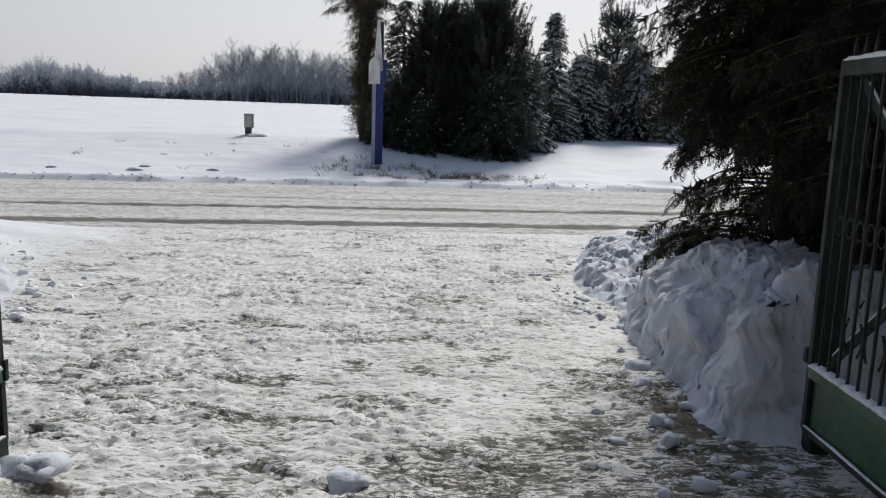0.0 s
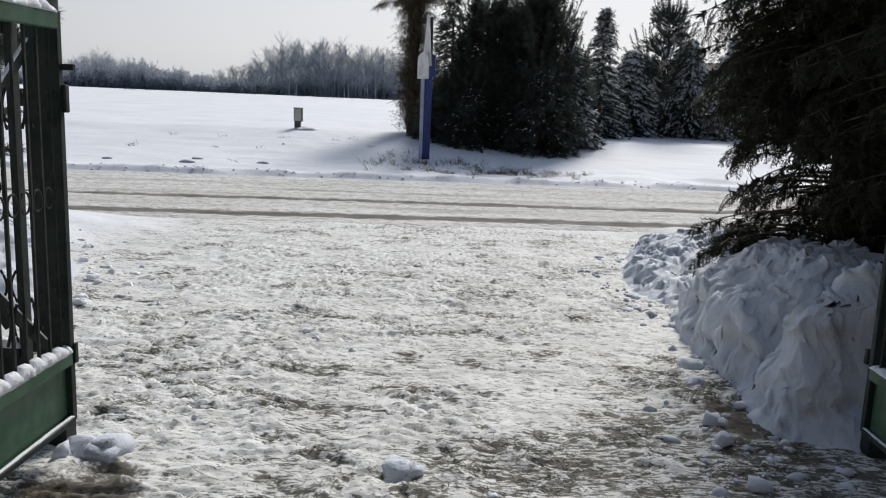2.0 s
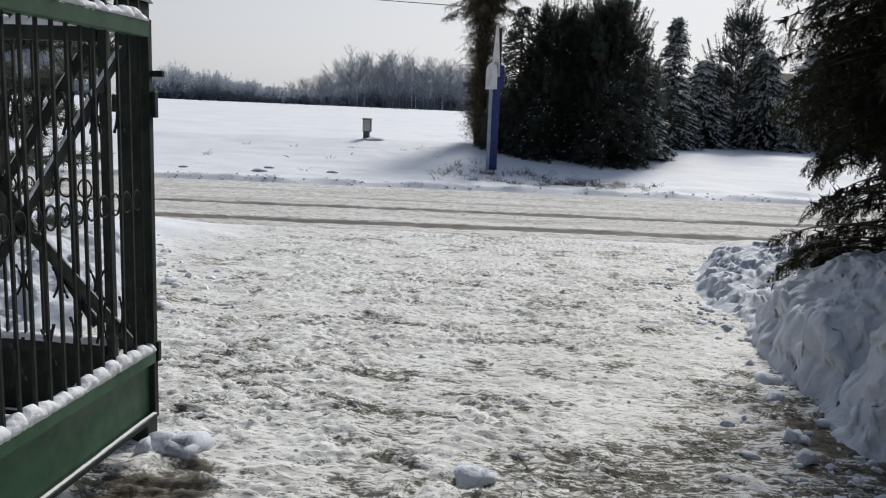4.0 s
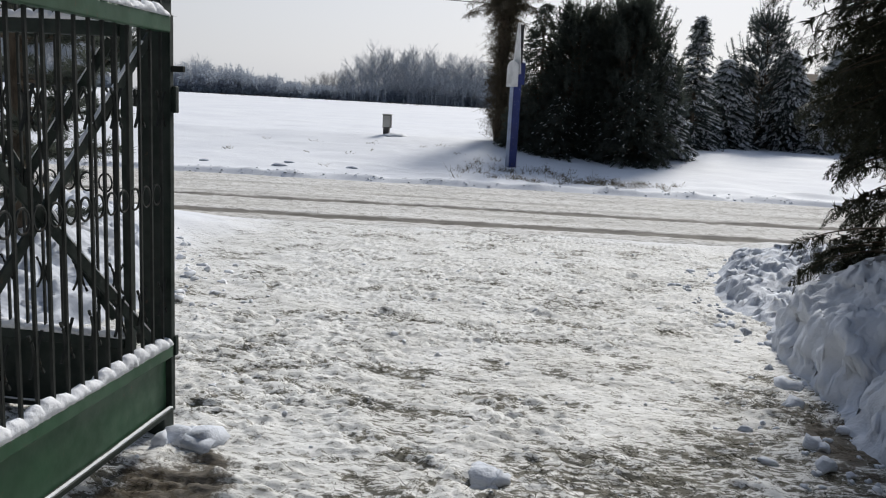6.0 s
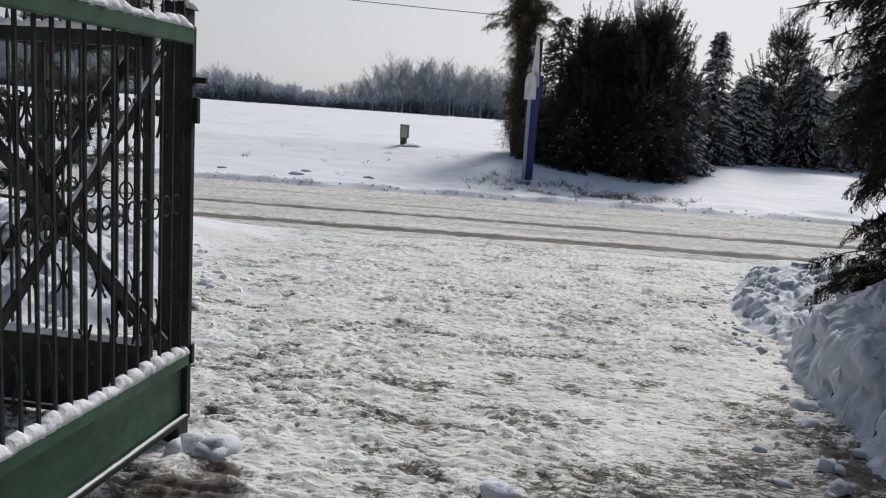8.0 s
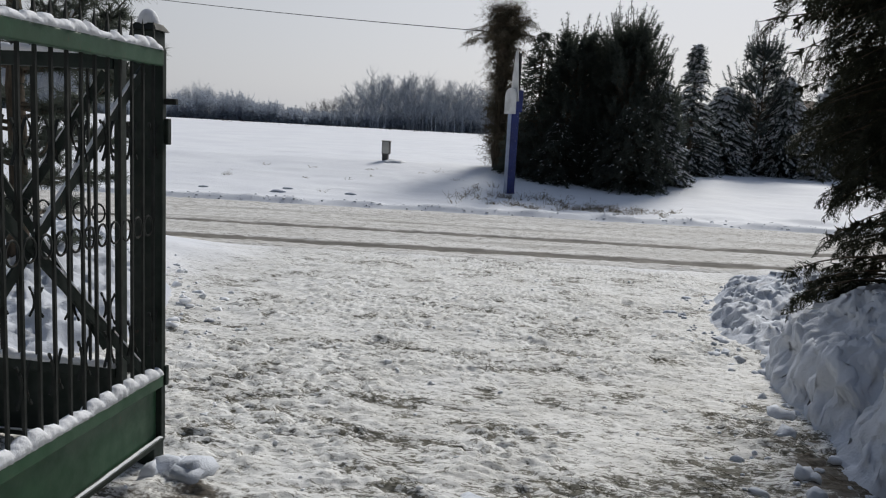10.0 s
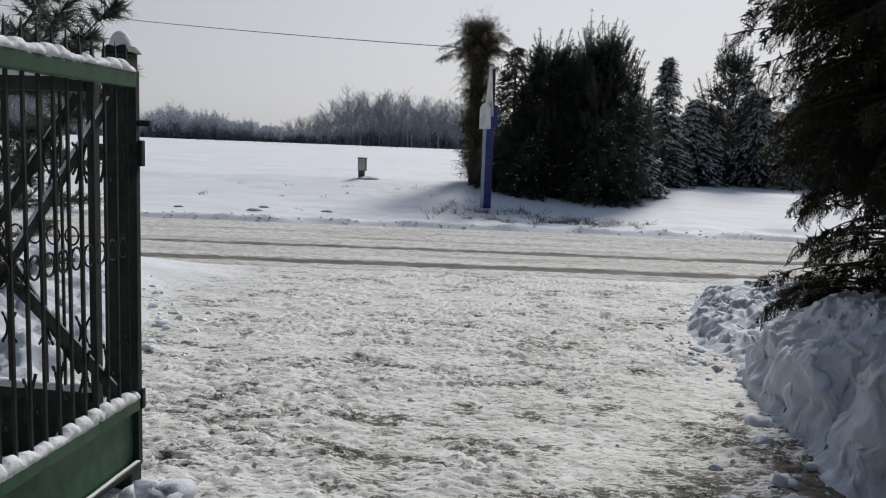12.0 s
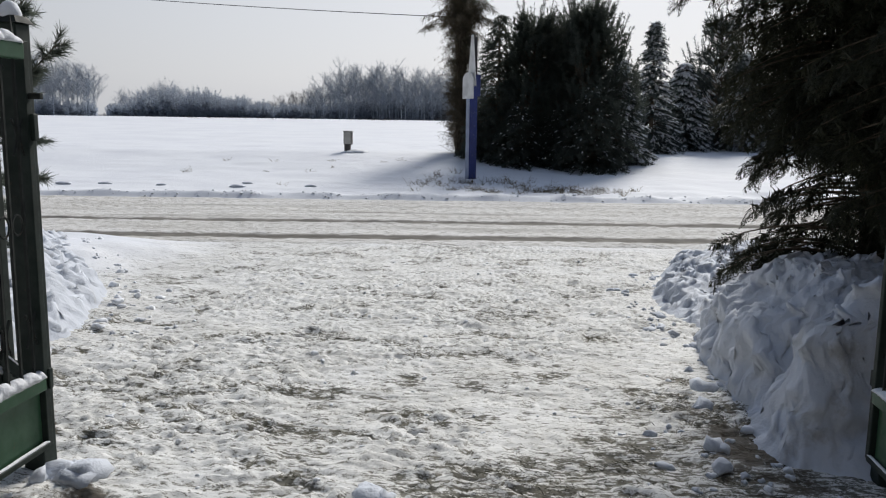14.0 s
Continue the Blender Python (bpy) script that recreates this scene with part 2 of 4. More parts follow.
def mat_road():
    n = Nodes("packed_road_snow")
    x, y = n.axis(0), n.axis(1)
    wob = n.math("MULTIPLY", n.math("SUBTRACT", n.noise(0.25, 4), 0.5), 0.15)
    rough = n.math("MULTIPLY", n.math("SUBTRACT", n.noise(9, 4, 0.6, (0.35, 1, 1)), 0.5), 0.16)
    v = n.math("ADD", n.math("ADD", y, wob), rough)
    streak = n.noise(2.2, 5, 0.6, (0.16, 1.6, 1))
    grit = n.noise(16, 6, 0.8, (0.4, 1.3, 1))
    col = n.mix(n.step(streak, 0.38, 0.66), (0.76, 0.75, 0.73), (0.62, 0.605, 0.575))
    col = n.mix(n.step(grit, 0.51, 0.58, 0.0, 0.85), col, (0.27, 0.25, 0.215))

    def lane(centre, half, soft):
        d = n.math("ABSOLUTE", n.math("SUBTRACT", v, centre))
        return n.step(d, half + soft, half)

    slush = n.ramp(n.noise(6, 5, 0.6, (0.3, 1, 1)), [(0.3, (0.12, 0.112, 0.098)), (0.7, (0.27, 0.25, 0.22))])
    col = n.mix(n.math("MULTIPLY", lane(0.92, 0.20, 0.12), 0.95), col, slush)
    col = n.mix(n.math("MULTIPLY", lane(2.95, 0.15, 0.12), 0.93), col, slush)
    patchy = n.step(n.noise(0.5, 4, 0.6, (0.3, 1.5, 1)), 0.45, 0.6)
    for c, h, k in ((2.0, 0.10, 0.35), (4.35, 0.10, 0.5), (5.6, 0.12, 0.35), (3.55, 0.08, 0.35)):
        col = n.mix(n.math("MULTIPLY", n.math("MULTIPLY", lane(c, h, 0.2), k), patchy), col, slush)
    n.bump(n.math("ADD", n.math("MULTIPLY", n.noise(40, 3), 0.5), n.noise(8, 5, 0.7, (0.4, 1.2, 1))), 0.7, 0.03)
    return n.done(col, 0.8, spec=0.08)


def mat_paint(name, base, wear=(0.10, 0.055, 0.03), amount=0.6, rough=0.45, metal=0.0):
    """Weathered paint on steel with rust where it has chipped."""
    n = Nodes(name)
    col = n.mix(n.step(n.noise(3, 5), 0.35, 0.7), base, tuple(c * 0.72 for c in base))
    chips = n.math("MULTIPLY", n.step(n.noise(26, 6, 0.7, (1, 1, 0.6)), 0.62, 0.68), amount)
    col = n.mix(chips, col, wear)
    n.bump(n.noise(60, 4), 0.25, 0.002)
    return n.done(col, n.step(n.noise(12, 3), 0.3, 0.7, rough - 0.08, rough + 0.15), metal)


def mat_leaf(name, a, b, rough=0.6, thin=0.0):
    n = Nodes(name)
    g = n.t.nodes.new("ShaderNodeNewGeometry")
    col = n.mix(g.outputs["Random Per Island"], a, b)
    col = n.mix(n.step(n.noise(1.1, 3), 0.35, 0.7, 0.0, 0.5), col, tuple(c * 0.55 for c in a))
    mat = n.done(col, rough, spec=0.25)
    if thin:
        # thin needles and twigs pass some of the light that falls on their far side
        out = next(k for k in n.t.nodes if k.type == "OUTPUT_MATERIAL")
        face = out.inputs["Surface"].links[0].from_socket
        glow = n.t.nodes.new("ShaderNodeBsdfTranslucent")
        n.t.links.new(col, glow.inputs["Color"])
        both = n.t.nodes.new("ShaderNodeMixShader")
        both.inputs[0].default_value = thin
        n.t.links.new(face, both.inputs[1])
        n.t.links.new(glow.outputs[0], both.inputs[2])
        n.t.links.new(both.outputs[0], out.inputs["Surface"])
    return mat


def mat_bark(name, a, b, scale=14):
    n = Nodes(name)
    f = n.noise(scale, 6, 0.65, (1, 1, 0.25))
    n.bump(f, 0.7, 0.02)
    return n.done(n.mix(n.step(f, 0.3, 0.7), a, b), 0.85, spec=0.2)


M_GROUND = mat_ground()
M_ROAD = mat_road()
M_SNOW = mat_snow("loose_snow")
# darker, bluer than loose snow: shade put into the tint, besides real dirt
M_BANK = mat_snow("heaped_snow_with_shade", (0.61, 0.645, 0.71), dirt=0.5)
M_GREEN = mat_paint("green_gate_paint", (0.028, 0.098, 0.046))
# dark stile and post paint; on the wicket and right rail it carries shade
M_DARKGREEN = mat_paint("dark_and_shaded_gate_paint", (0.008, 0.019, 0.014), (0.05, 0.03, 0.018), amount=0.7, rough=0.68)
M_IRON = mat_paint("dark_ironwork_paint", (0.008, 0.012, 0.010), (0.04, 0.024, 0.014), amount=0.7, rough=0.7)
M_BLUE = mat_paint("blue_post_paint", (0.010, 0.026, 0.17), (0.45, 0.46, 0.48), 0.5)
M_PALE = mat_paint("scraped_pale_blue_paint", (0.36, 0.42, 0.56), (0.10, 0.13, 0.32), 0.6)
M_WHITE = mat_paint("white_sign_enamel", (0.78, 0.78, 0.76), (0.4, 0.36, 0.3), 0.25)
M_BLACK = mat_paint("black_sign_back", (0.02, 0.02, 0.022), (0.12, 0.1, 0.08), 0.3)
M_CABINET = mat_paint("grey_cabinet_plastic", (0.52, 0.51, 0.47), (0.2, 0.18, 0.15), 0.4, 0.6)
M_CABDARK = mat_paint("dark_cabinet_plinth", (0.11, 0.105, 0.10), (0.2, 0.18, 0.15), 0.4, 0.7)
M_NEEDLE = mat_leaf("dark_conifer_needles", (0.024, 0.029, 0.018), (0.050, 0.052, 0.029), thin=0.10)
M_PINE = mat_leaf("pine_needles", (0.082, 0.098, 0.084), (0.12, 0.135, 0.112), thin=0.62)
M_FIR = mat_leaf("fir_needles", (0.072, 0.092, 0.086), (0.11, 0.13, 0.12), thin=0.35)
M_LARCH = mat_leaf("bare_larch_twigs", (0.10, 0.082, 0.055), (0.16, 0.13, 0.085))
M_BARK = mat_bark("grey_brown_bark", (0.05, 0.04, 0.03), (0.15, 0.12, 0.09))
# far wood and brush: pale bluish haze is mixed into their own colour
M_FARWOOD = mat_leaf("far_hazed_wood", (0.34, 0.345, 0.37), (0.46, 0.46, 0.48), 0.8, 0.45)
M_FARDARK = mat_leaf("far_hazed_brush", (0.38, 0.43, 0.51), (0.50, 0.55, 0.63), 0.8, 0.5)
M_GRASS = mat_leaf("dry_grass", (0.13, 0.10, 0.055), (0.27, 0.21, 0.12), 0.7)
M_TURF = mat_leaf("trodden_turf", (0.035, 0.038, 0.020), (0.085, 0.078, 0.045), 0.7)
M_ROOF = mat_bark("brown_roof_sheet", (0.09, 0.065, 0.05), (0.15, 0.11, 0.085), 4)
M_PLASTER = mat_bark("grey_render", (0.20, 0.19, 0.18), (0.27, 0.255, 0.235), 6)
M_CABLE = mat_paint("black_cable", (0.05, 0.05, 0.055), (0.1, 0.1, 0.1), 0.2)
M_GLASS = mat_paint("dark_window_glass", (0.03, 0.035, 0.04), (0.05, 0.05, 0.05), 0.1, 0.12)

# ---------------- ground ----------------
YAW = math.atan(0.105)          # the road runs a little askew to the gate
R0 = (-1.9, 13.0)               # a point on its near edge


def across(x, y):
    """Metres past the road's near edge."""
    return (y - R0[1]) * math.cos(YAW) - (x - R0[0]) * math.sin(YAW)


def base_z(x, y):
    z = np.interp(y, [-60, 3.85, 13, 21.5, 23, 24.8, 30, 45, 100, 160, 320, 3000],
                  [0, 0, -0.366, -0.37, -0.28, -0.16, 0.32, 0.46, 1.42, 1.45, 0.9, 0.0])
    return z - 0.0022 * np.clip(x + 25, -60, 60) * smooth(50, 100, y)


def tread(x, y):
    """Where the drive is churned up rather than scraped smooth, 0 to 1."""
    return smooth(-0.40, 0.30, fbm(x * 0.95 + 17, y * 1.25 + 5, 4, 0.6) + 0.35 * smooth(5.6, 3.8, y) * smooth(-1.6, -0.2, x))


def scuff(x, y):
    """Fine trodden relief of the drive, and its wear plus some painted shade, 0 to 1."""
    a = fbm(x * 10, y * 17, 3, 0.75)
    c = fbm(x * 22 + 50, y * 34, 2, 0.75)
    rough = tread(x, y)
    # a thin crust broken into flat plates, with sharp-edged dents between them
    wx_, wy_ = x + 0.05 * vnoise(x * 5, y * 5 + 3), y + 0.05 * vnoise(x * 5 + 9, y * 5)
    plate = smooth(-0.50, -0.34, fbm(wx_ * 7.0, wy_ * 13.0, 3, 0.7) + 0.3 * c)
    chips = blocks(wx_ * 13 + 4, wy_ * 22)
    relief = (0.0035 * a + 0.0050 * c + 0.013 * plate + 0.015 * chips * smooth(0.0, 0.8, rough)) * (0.45 + 0.65 * rough)
    # the last term darkens the drive by the bank: bare dirt and painted-in shade
    patch = fbm(x * 2.4 + 40, y * 3.1, 4, 0.75) + 0.22 * rough + 0.30 * smooth(9, 3.4, y) + 1.35 * smooth(-0.7, 0.6, x) * smooth(6.8, 4.8, y)
    wear = 0.32 * smooth(0.1, 1.4, patch) + 0.16 * (1 - plate) * smooth(-0.9, 0.3, patch) - 0.10 * smooth(-0.3, 0.5, a)
    # long scrapes of the shovel and sledge-like drag lines
    rs = np.random.RandomState(99)
    for k in range(44):
        cx, cy, an, half = rs.uniform(-3.4, 0.9), rs.uniform(3.2, 9.5), rs.uniform(-0.45, 0.4), rs.uniform(0.12, 0.75)
        dx, dy = x - cx, y - cy
        u, w = dx * math.cos(an) + dy * math.sin(an), -dx * math.sin(an) + dy * math.cos(an) + 0.03 * np.sin(3 * dx + k)
        on_it = smooth(half, half * 0.8, np.abs(u))
        relief = relief + on_it * (0.011 * np.exp(-((w + 0.03) / 0.022) ** 2) - 0.012 * np.exp(-((w - 0.012) / 0.018) ** 2))
        wear = np.maximum(wear, 0.30 * on_it * np.exp(-((w - 0.012) / 0.014) ** 2) * smooth(0.5, -0.3, c))
    return relief, wear


def ground_z(x, y):
    """Height of the snow sheet."""
    x, y = np.asarray(x, float), np.asarray(y, float)
    z = base_z(x, y)
    v = across(x, y)
    wob = 0.35 * fbm(x * 0.8, y * 0.8, 3)
    drive = smooth(0.6, -0.2, v) * smooth(-5.4, -4.4, x + wob) * smooth(2.2, 1.4, x + wob * 0.4)
    # trodden lumps
    dents, worn = scuff(x, y)
    lump = 0.010 * fbm(x * 2.6, y * 3.0, 3) + dents - 0.006 * worn
    crumb = 0.020 * np.clip(0.55 - cells(x * 7.5, y * 8.5), 0, 1) * smooth(0.0, 0.6, vnoise(x * 1.3 + 31, y * 1.5)) + 0.010 * np.clip(0.42 - cells(x * 15, y * 17), 0, 1)
    crumb = crumb * (0.25 + 0.75 * tread(x, y))
    ridge = 0.006 * (1 - np.abs(vnoise(x * 4.2 + 3, y * 8.0))) ** 7 + crumb
    # shallow wheel and shovel furrows down the drive
    furrow = 0.006 * np.sin(7.5 * (x - 0.16 * y) + 1.5 * fbm(x * 0.7, y * 0.5, 2)) * smooth(-0.3, 0.5, fbm(x * 0.5 + 9, y * 0.35, 2))
    z = z + drive * (lump + ridge + furrow)
    # untrodden snow at either side of the drive
    side = smooth(0.3, -0.6, v) * (1 - smooth(-5.8, -4.6, x + wob) * smooth(2.4, 1.6, x + wob * 0.4)) * smooth(4.2, 5.2, y)
    z = z + side * (0.16 + 0.05 * fbm(x * 0.9, y * 0.9, 4))
    # field: soft drifts, a ploughed berm along the road
    field = smooth(6.9, 8.2, v)
    z = z + field * (0.05 * fbm(x * 0.22, y * 0.3, 3) + 0.015 * fbm(x * 1.6, y * 2.2, 3)) * np.clip(40 / np.maximum(y, 40), 0.2, 1)
    bv = v - 7.5 - 0.14 * vnoise(x * 0.7, 3.3) 
    berm = np.exp(-(bv / np.where(bv < 0, 0.22, 0.5)) ** 2)
    z = z + berm * (0.13 + 0.05 * fbm(x * 1.7, y * 2.7, 4)) + np.exp(-((v - 8.6) / 0.55) ** 2) * 0.05 * (1 + fbm(x * 0.9, y * 1.2, 3))
    # under the road sheet
    z = z - 0.05 * smooth(0.0, 0.5, v) * smooth(7.4, 7.0, v)
    return z


def lines(core, a, b, grow, ends):
    """Grid lines: close in the core, wider and wider outside it."""
    xs = list(np.arange(a, b, core))
    s, p = core, a
    while p > ends[0]:
        s *= grow
        p -= s
        xs.insert(0, p)
    s, p = core, b
    while p < ends[1]:
        p += s
        xs.append(p)
        s *= grow
    return np.array(xs)


gx = lines(0.0145, -2.9, 1.3, 1.04, (-1500, 1500))
ys, p = [], 2.4
while p < 3000:
    ys.append(p)
    p += max(0.0145, (p - 0.9) * 0.0046) if p < 40 else (p * 0.02)
gy = np.array([-120, -60, -30, -15, -10, -7, -5.5] + list(np.arange(-4.8, 2.38, 0.06)) + ys)
X, Y = np.meshgrid(gx, gy, indexing="ij")
gv = np.stack([X, Y, ground_z(X, Y)], -1).reshape(-1, 3)
ground = put("ground", tri_mesh("ground", gv, grid_faces(len(gx), len(gy)), M_GROUND, True))
wear_layer = ground.data.attributes.new("wear", "FLOAT", "POINT")
wear_layer.data.foreach_set("value", scuff(gv[:, 0], gv[:, 1])[1].astype(np.float32))
tagged(ground, "snow-covered ground, trodden on the drive and smooth on the field", "ground", kind="structure")

# the road: its own sheet, built along its length
ru = np.concatenate([np.arange(-90, -14, 0.6), np.arange(-14, 12, 0.07), np.arange(12, 90, 0.6)])
rv = np.arange(0, 7.45, 0.06)
U, V = np.meshgrid(ru, rv, indexing="ij")
wx = R0[0] + U * math.cos(YAW) - V * math.sin(YAW)
wy = R0[1] + U * math.sin(YAW) + V * math.cos(YAW)
rz = np.interp(wy, [3.85, 13, 21.5, 23, 60], [0, -0.366, -0.37, -0.30, -0.30])
rz = np.where(np.abs(U) > 14, -0.366, rz) + 0.007 * fbm(U * 0.9, V * 3.5, 4) + 0.009 * fbm(U * 5.5, V * 8.5, 2, 0.8)
for c, wdt, dep in ((0.92, 0.16, 0.035), (2.95, 0.14, 0.03), (4.35, 0.15, 0.012), (5.6, 0.15, 0.012)):
    rz = rz - dep * np.exp(-((V - c - 0.03 * vnoise(U * 0.25, c)) / wdt) ** 2)
for c in (0.6, 1.28, 2.65, 3.25):
    rz = rz + 0.010 * np.exp(-((V - c) / 0.10) ** 2) * (1 + 0.8 * vnoise(U * 3, c * 5))
rz = rz - 0.07 * smooth(0.35, 0.0, V) - 0.06 * smooth(7.1, 7.45, V)
road = put("road", tri_mesh("road", np.stack([U, V, rz], -1).reshape(-1, 3), grid_faces(len(ru), len(rv)), M_ROAD, True))
road.matrix_world = Matrix.Translation((R0[0], R0[1], 0)) @ Matrix.Rotation(YAW, 4, "Z")
tagged(road, "country road under dirty packed snow with dark wheel tracks", "road", kind="structure")


# unseen wall, added to cut the skylight from behind the camera
yard = part("sky_block_wall", box_bm((15.0, 0.4, 6.2), (-1.0, -5.0, 2.9), 0.02), M_PLASTER, None)
tagged(yard, "plain grey rendered wall added out of view to block sky light", "wall", kind="structure")


# ---------------- snow heaps ----------------
def heap(name, xr, yr, step, height, label, rough=0.7, lumpy=0.3):
    """A heap of shovelled snow: a rough skin over the ground, sunk in at its rim."""
    xs, yy = np.arange(xr[0], xr[1], step * 0.55), np.arange(yr[0], yr[1], step)
    A, B = np.meshgrid(xs, yy, indexing="ij")
    h = height(A, B)
    body = np.clip(h / 0.15, 0, 1)
    chunk = 0.09 * rough * blocks(A * 3.6 + 5, B * 3.6 + 0.8 * vnoise(A * 5, B * 5)) + 0.030 * blocks(A * 10, B * 10 + 7) + 0.10 * lumpy * np.clip(0.62 - cells(A * 5.3, B * 5.3 + 7), 0, 1) + 0.05 * np.clip(0.55 - cells(A * 11, B * 11), 0, 1)
    h = h + body * (0.05 * fbm(A * 2.1, B * 2.1 + 4, 2) + 0.020 * fbm(A * 9, B * 9, 4, 0.6) + chunk - 0.06 * rough)
    z = base_z(A, B) - 0.06 + h
    # shovel grooves and broken blocks on the steep faces
    groove = vnoise(B * 13 + 0.6 * z, z * 2.2) + 0.6 * vnoise(B * 27, z * 3.5 + 4)
    px = A + body * (0.05 * fbm(B * 4, z * 5 + A * 2, 3) + 0.022 * groove)
    px = px - body * rough * (0.085 * blocks(B * 3.8 + 2, z * 4.6) + 0.026 * blocks(B * 10, z * 11 + 3) - 0.05)
    py = B + body * (0.05 * fbm(A * 4 + 9, z * 5, 3) - 0.05 * (blocks(A * 5 + 3, z * 6) - 0.5))
    keep = h > 0.0
    vs = np.stack([px, py, z], -1).reshape(-1, 3)
    f = grid_faces(len(xs), len(yy))
    f = f[keep.ravel()[f].any(1)]
    used, inv = np.unique(f, return_inverse=True)
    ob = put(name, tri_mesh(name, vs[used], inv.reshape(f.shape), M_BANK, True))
    return tagged(ob, label, "snow bank")


def near_bank(x, y):
    """Two lobes with a gully between them, and a low spill at their foot."""
    foot = np.interp(y, [4.8, 5.4, 5.9, 6.5, 7.1, 7.6], [1.10, 1.03, 1.00, 1.03, 1.04, 1.15]) + 0.04 * vnoise(y * 2.3, 1.7)
    d = x - foot
    back = (0.46 * smooth(-0.03, 0.14, d) + 0.32 * smooth(0.10, 0.62, d) - 0.10 * smooth(0.8, 1.3, d)) * smooth(5.15, 5.75, y) * smooth(7.75, 6.9, y)
    crest = np.interp(x, [0.92, 1.02, 1.15, 1.32, 1.52, 1.9, 2.6, 3.4], [0.0, 0.12, 0.44, 0.68, 0.84, 0.80, 0.6, 0.0])
    dy = y - (5.02 + 0.35 * (x - 1.0) + 0.05 * vnoise(x * 4, 2.2))
    front = crest * np.exp(-(np.abs(dy) / np.where(dy < 0, 0.27, 0.42)) ** 2.2)
    spill = smooth(-0.16, 0.05, d) * (0.07 + 0.07 * vnoise(x * 4, y * 4)) * smooth(4.55, 4.95, y) * smooth(6.4, 5.6, y)
    skirt = 0.08 * smooth(0.95, 1.25, x) * smooth(4.45, 4.8, y) * smooth(6.0, 5.0, y)
    return np.maximum(np.maximum(back, front), spill + skirt)


def far_bank(x, y):
    foot = np.interp(y, [7.4, 7.9, 8.6, 9.5, 10.6, 11.6, 12.6], [1.15, 0.98, 0.92, 0.98, 1.25, 1.7, 2.3]) + 0.08 * vnoise(y * 1.9, 8.7)
    top = np.interp(y, [7.2, 7.8, 8.5, 9.5, 10.5, 11.6, 12.7], [0.0, 0.16, 0.30, 0.34, 0.36, 0.30, 0.0])
    d = x - foot
    return (top + 0.05) * (0.6 * smooth(-0.08, 0.3, d) + 0.4 * smooth(0.2, 1.0, d)) + 0.05 * np.clip(vnoise(x * 4, y * 4), 0, 1) * smooth(-0.3, 0.2, d)


def left_bank(x, y):
    foot = np.interp(y, [5.2, 6.6, 7.5, 8.5, 9.0, 10.7, 12.4], [-3.55, -3.5, -3.85, -4.3, -4.7, -5.9, -7.0])
    top = np.interp(y, [5.0, 5.8, 7.0, 9.0, 11.0, 12.4], [0, 0.28, 0.36, 0.34, 0.30, 0.0])
    d = foot - x
    return (top + 0.05) * (0.6 * smooth(-0.08, 0.3, d) + 0.4 * smooth(0.25, 0.9, d) - 0.3 * smooth(1.6, 2.6, d)) + 0.05 * np.clip(vnoise(x * 4, y * 4), 0, 1) * smooth(-0.4, 0.2, d)


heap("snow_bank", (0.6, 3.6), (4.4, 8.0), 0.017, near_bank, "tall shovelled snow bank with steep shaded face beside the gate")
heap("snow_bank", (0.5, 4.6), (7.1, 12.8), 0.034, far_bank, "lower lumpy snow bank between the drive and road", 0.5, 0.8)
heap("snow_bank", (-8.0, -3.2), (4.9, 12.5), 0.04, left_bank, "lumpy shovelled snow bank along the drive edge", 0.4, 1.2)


def clods(name, n, place, sizes, seed, mat, label, category="snow clods", kind="stuff"):
    """Loose lumps scattered over the ground, joined into one."""
    rs = np.random.RandomState(seed)
    bm = bmesh.new()
    bmesh.ops.create_icosphere(bm, subdivisions=2, radius=1.0)
    v0 = np.array([v.co[:] for v in bm.verts])
    f0 = np.array([[v.index for v in f.verts] for f in bm.faces])
    bm.free()
    items = []
    for _ in range(n):
        x, y = place(rs)
        s = sizes[0] + (sizes[1] - sizes[0]) * rs.rand() ** 2.5
        off = rs.rand(3) * 50
        k = 1 + 0.65 * vnoise(v0[:, 0] * 1.9 + off[0], v0[:, 1] * 1.9 + v0[:, 2] * 1.3 + off[1])
        v = v0 * k[:, None] * s * np.array([1.2, 1.0, 0.75]) * (0.7 + 0.6 * rs.rand(3))
        a = rs.rand() * 6.28
        v = v @ np.array([[math.cos(a), -math.sin(a), 0], [math.sin(a), math.cos(a), 0], [0, 0, 1]])
        items.append((v + np.array([x, y, float(ground_z(x, y)) + s * 0.02]), f0))
    vs, fs = join_arrays(items)
    ob = put(name, tri_mesh(name, vs, fs, mat, True))
    return tagged(ob, label, category, kind=kind)


def _foot(rs):
    y = 4.5 + 7.5 * rs.rand()
    f = np.interp(y, [4.4, 5.5, 6.8, 7.5, 8.6, 9.5, 10.6, 12.6], [1.1, 0.95, 1.05, 1.0, 0.9, 0.95, 1.2, 2.2])
    return f - abs(rs.randn()) * 0.16 + 0.05, y


def _anywhere(rs):
    return rs.uniform(-4.2, 1.0), 3.2 + 8.5 * rs.rand() ** 1.3


def _leftfoot(rs):
    y = rs.uniform(5.4, 11.5)
    return np.interp(y, [5.2, 6.6, 7.5, 8.5, 9.0, 10.7, 12.4], [-3.5, -3.45, -3.8, -4.25, -4.65, -5.85, -6.9]) + abs(rs.randn()) * 0.2, y


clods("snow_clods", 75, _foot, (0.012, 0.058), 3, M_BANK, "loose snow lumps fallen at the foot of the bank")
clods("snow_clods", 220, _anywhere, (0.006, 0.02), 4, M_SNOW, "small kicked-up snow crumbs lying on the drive")
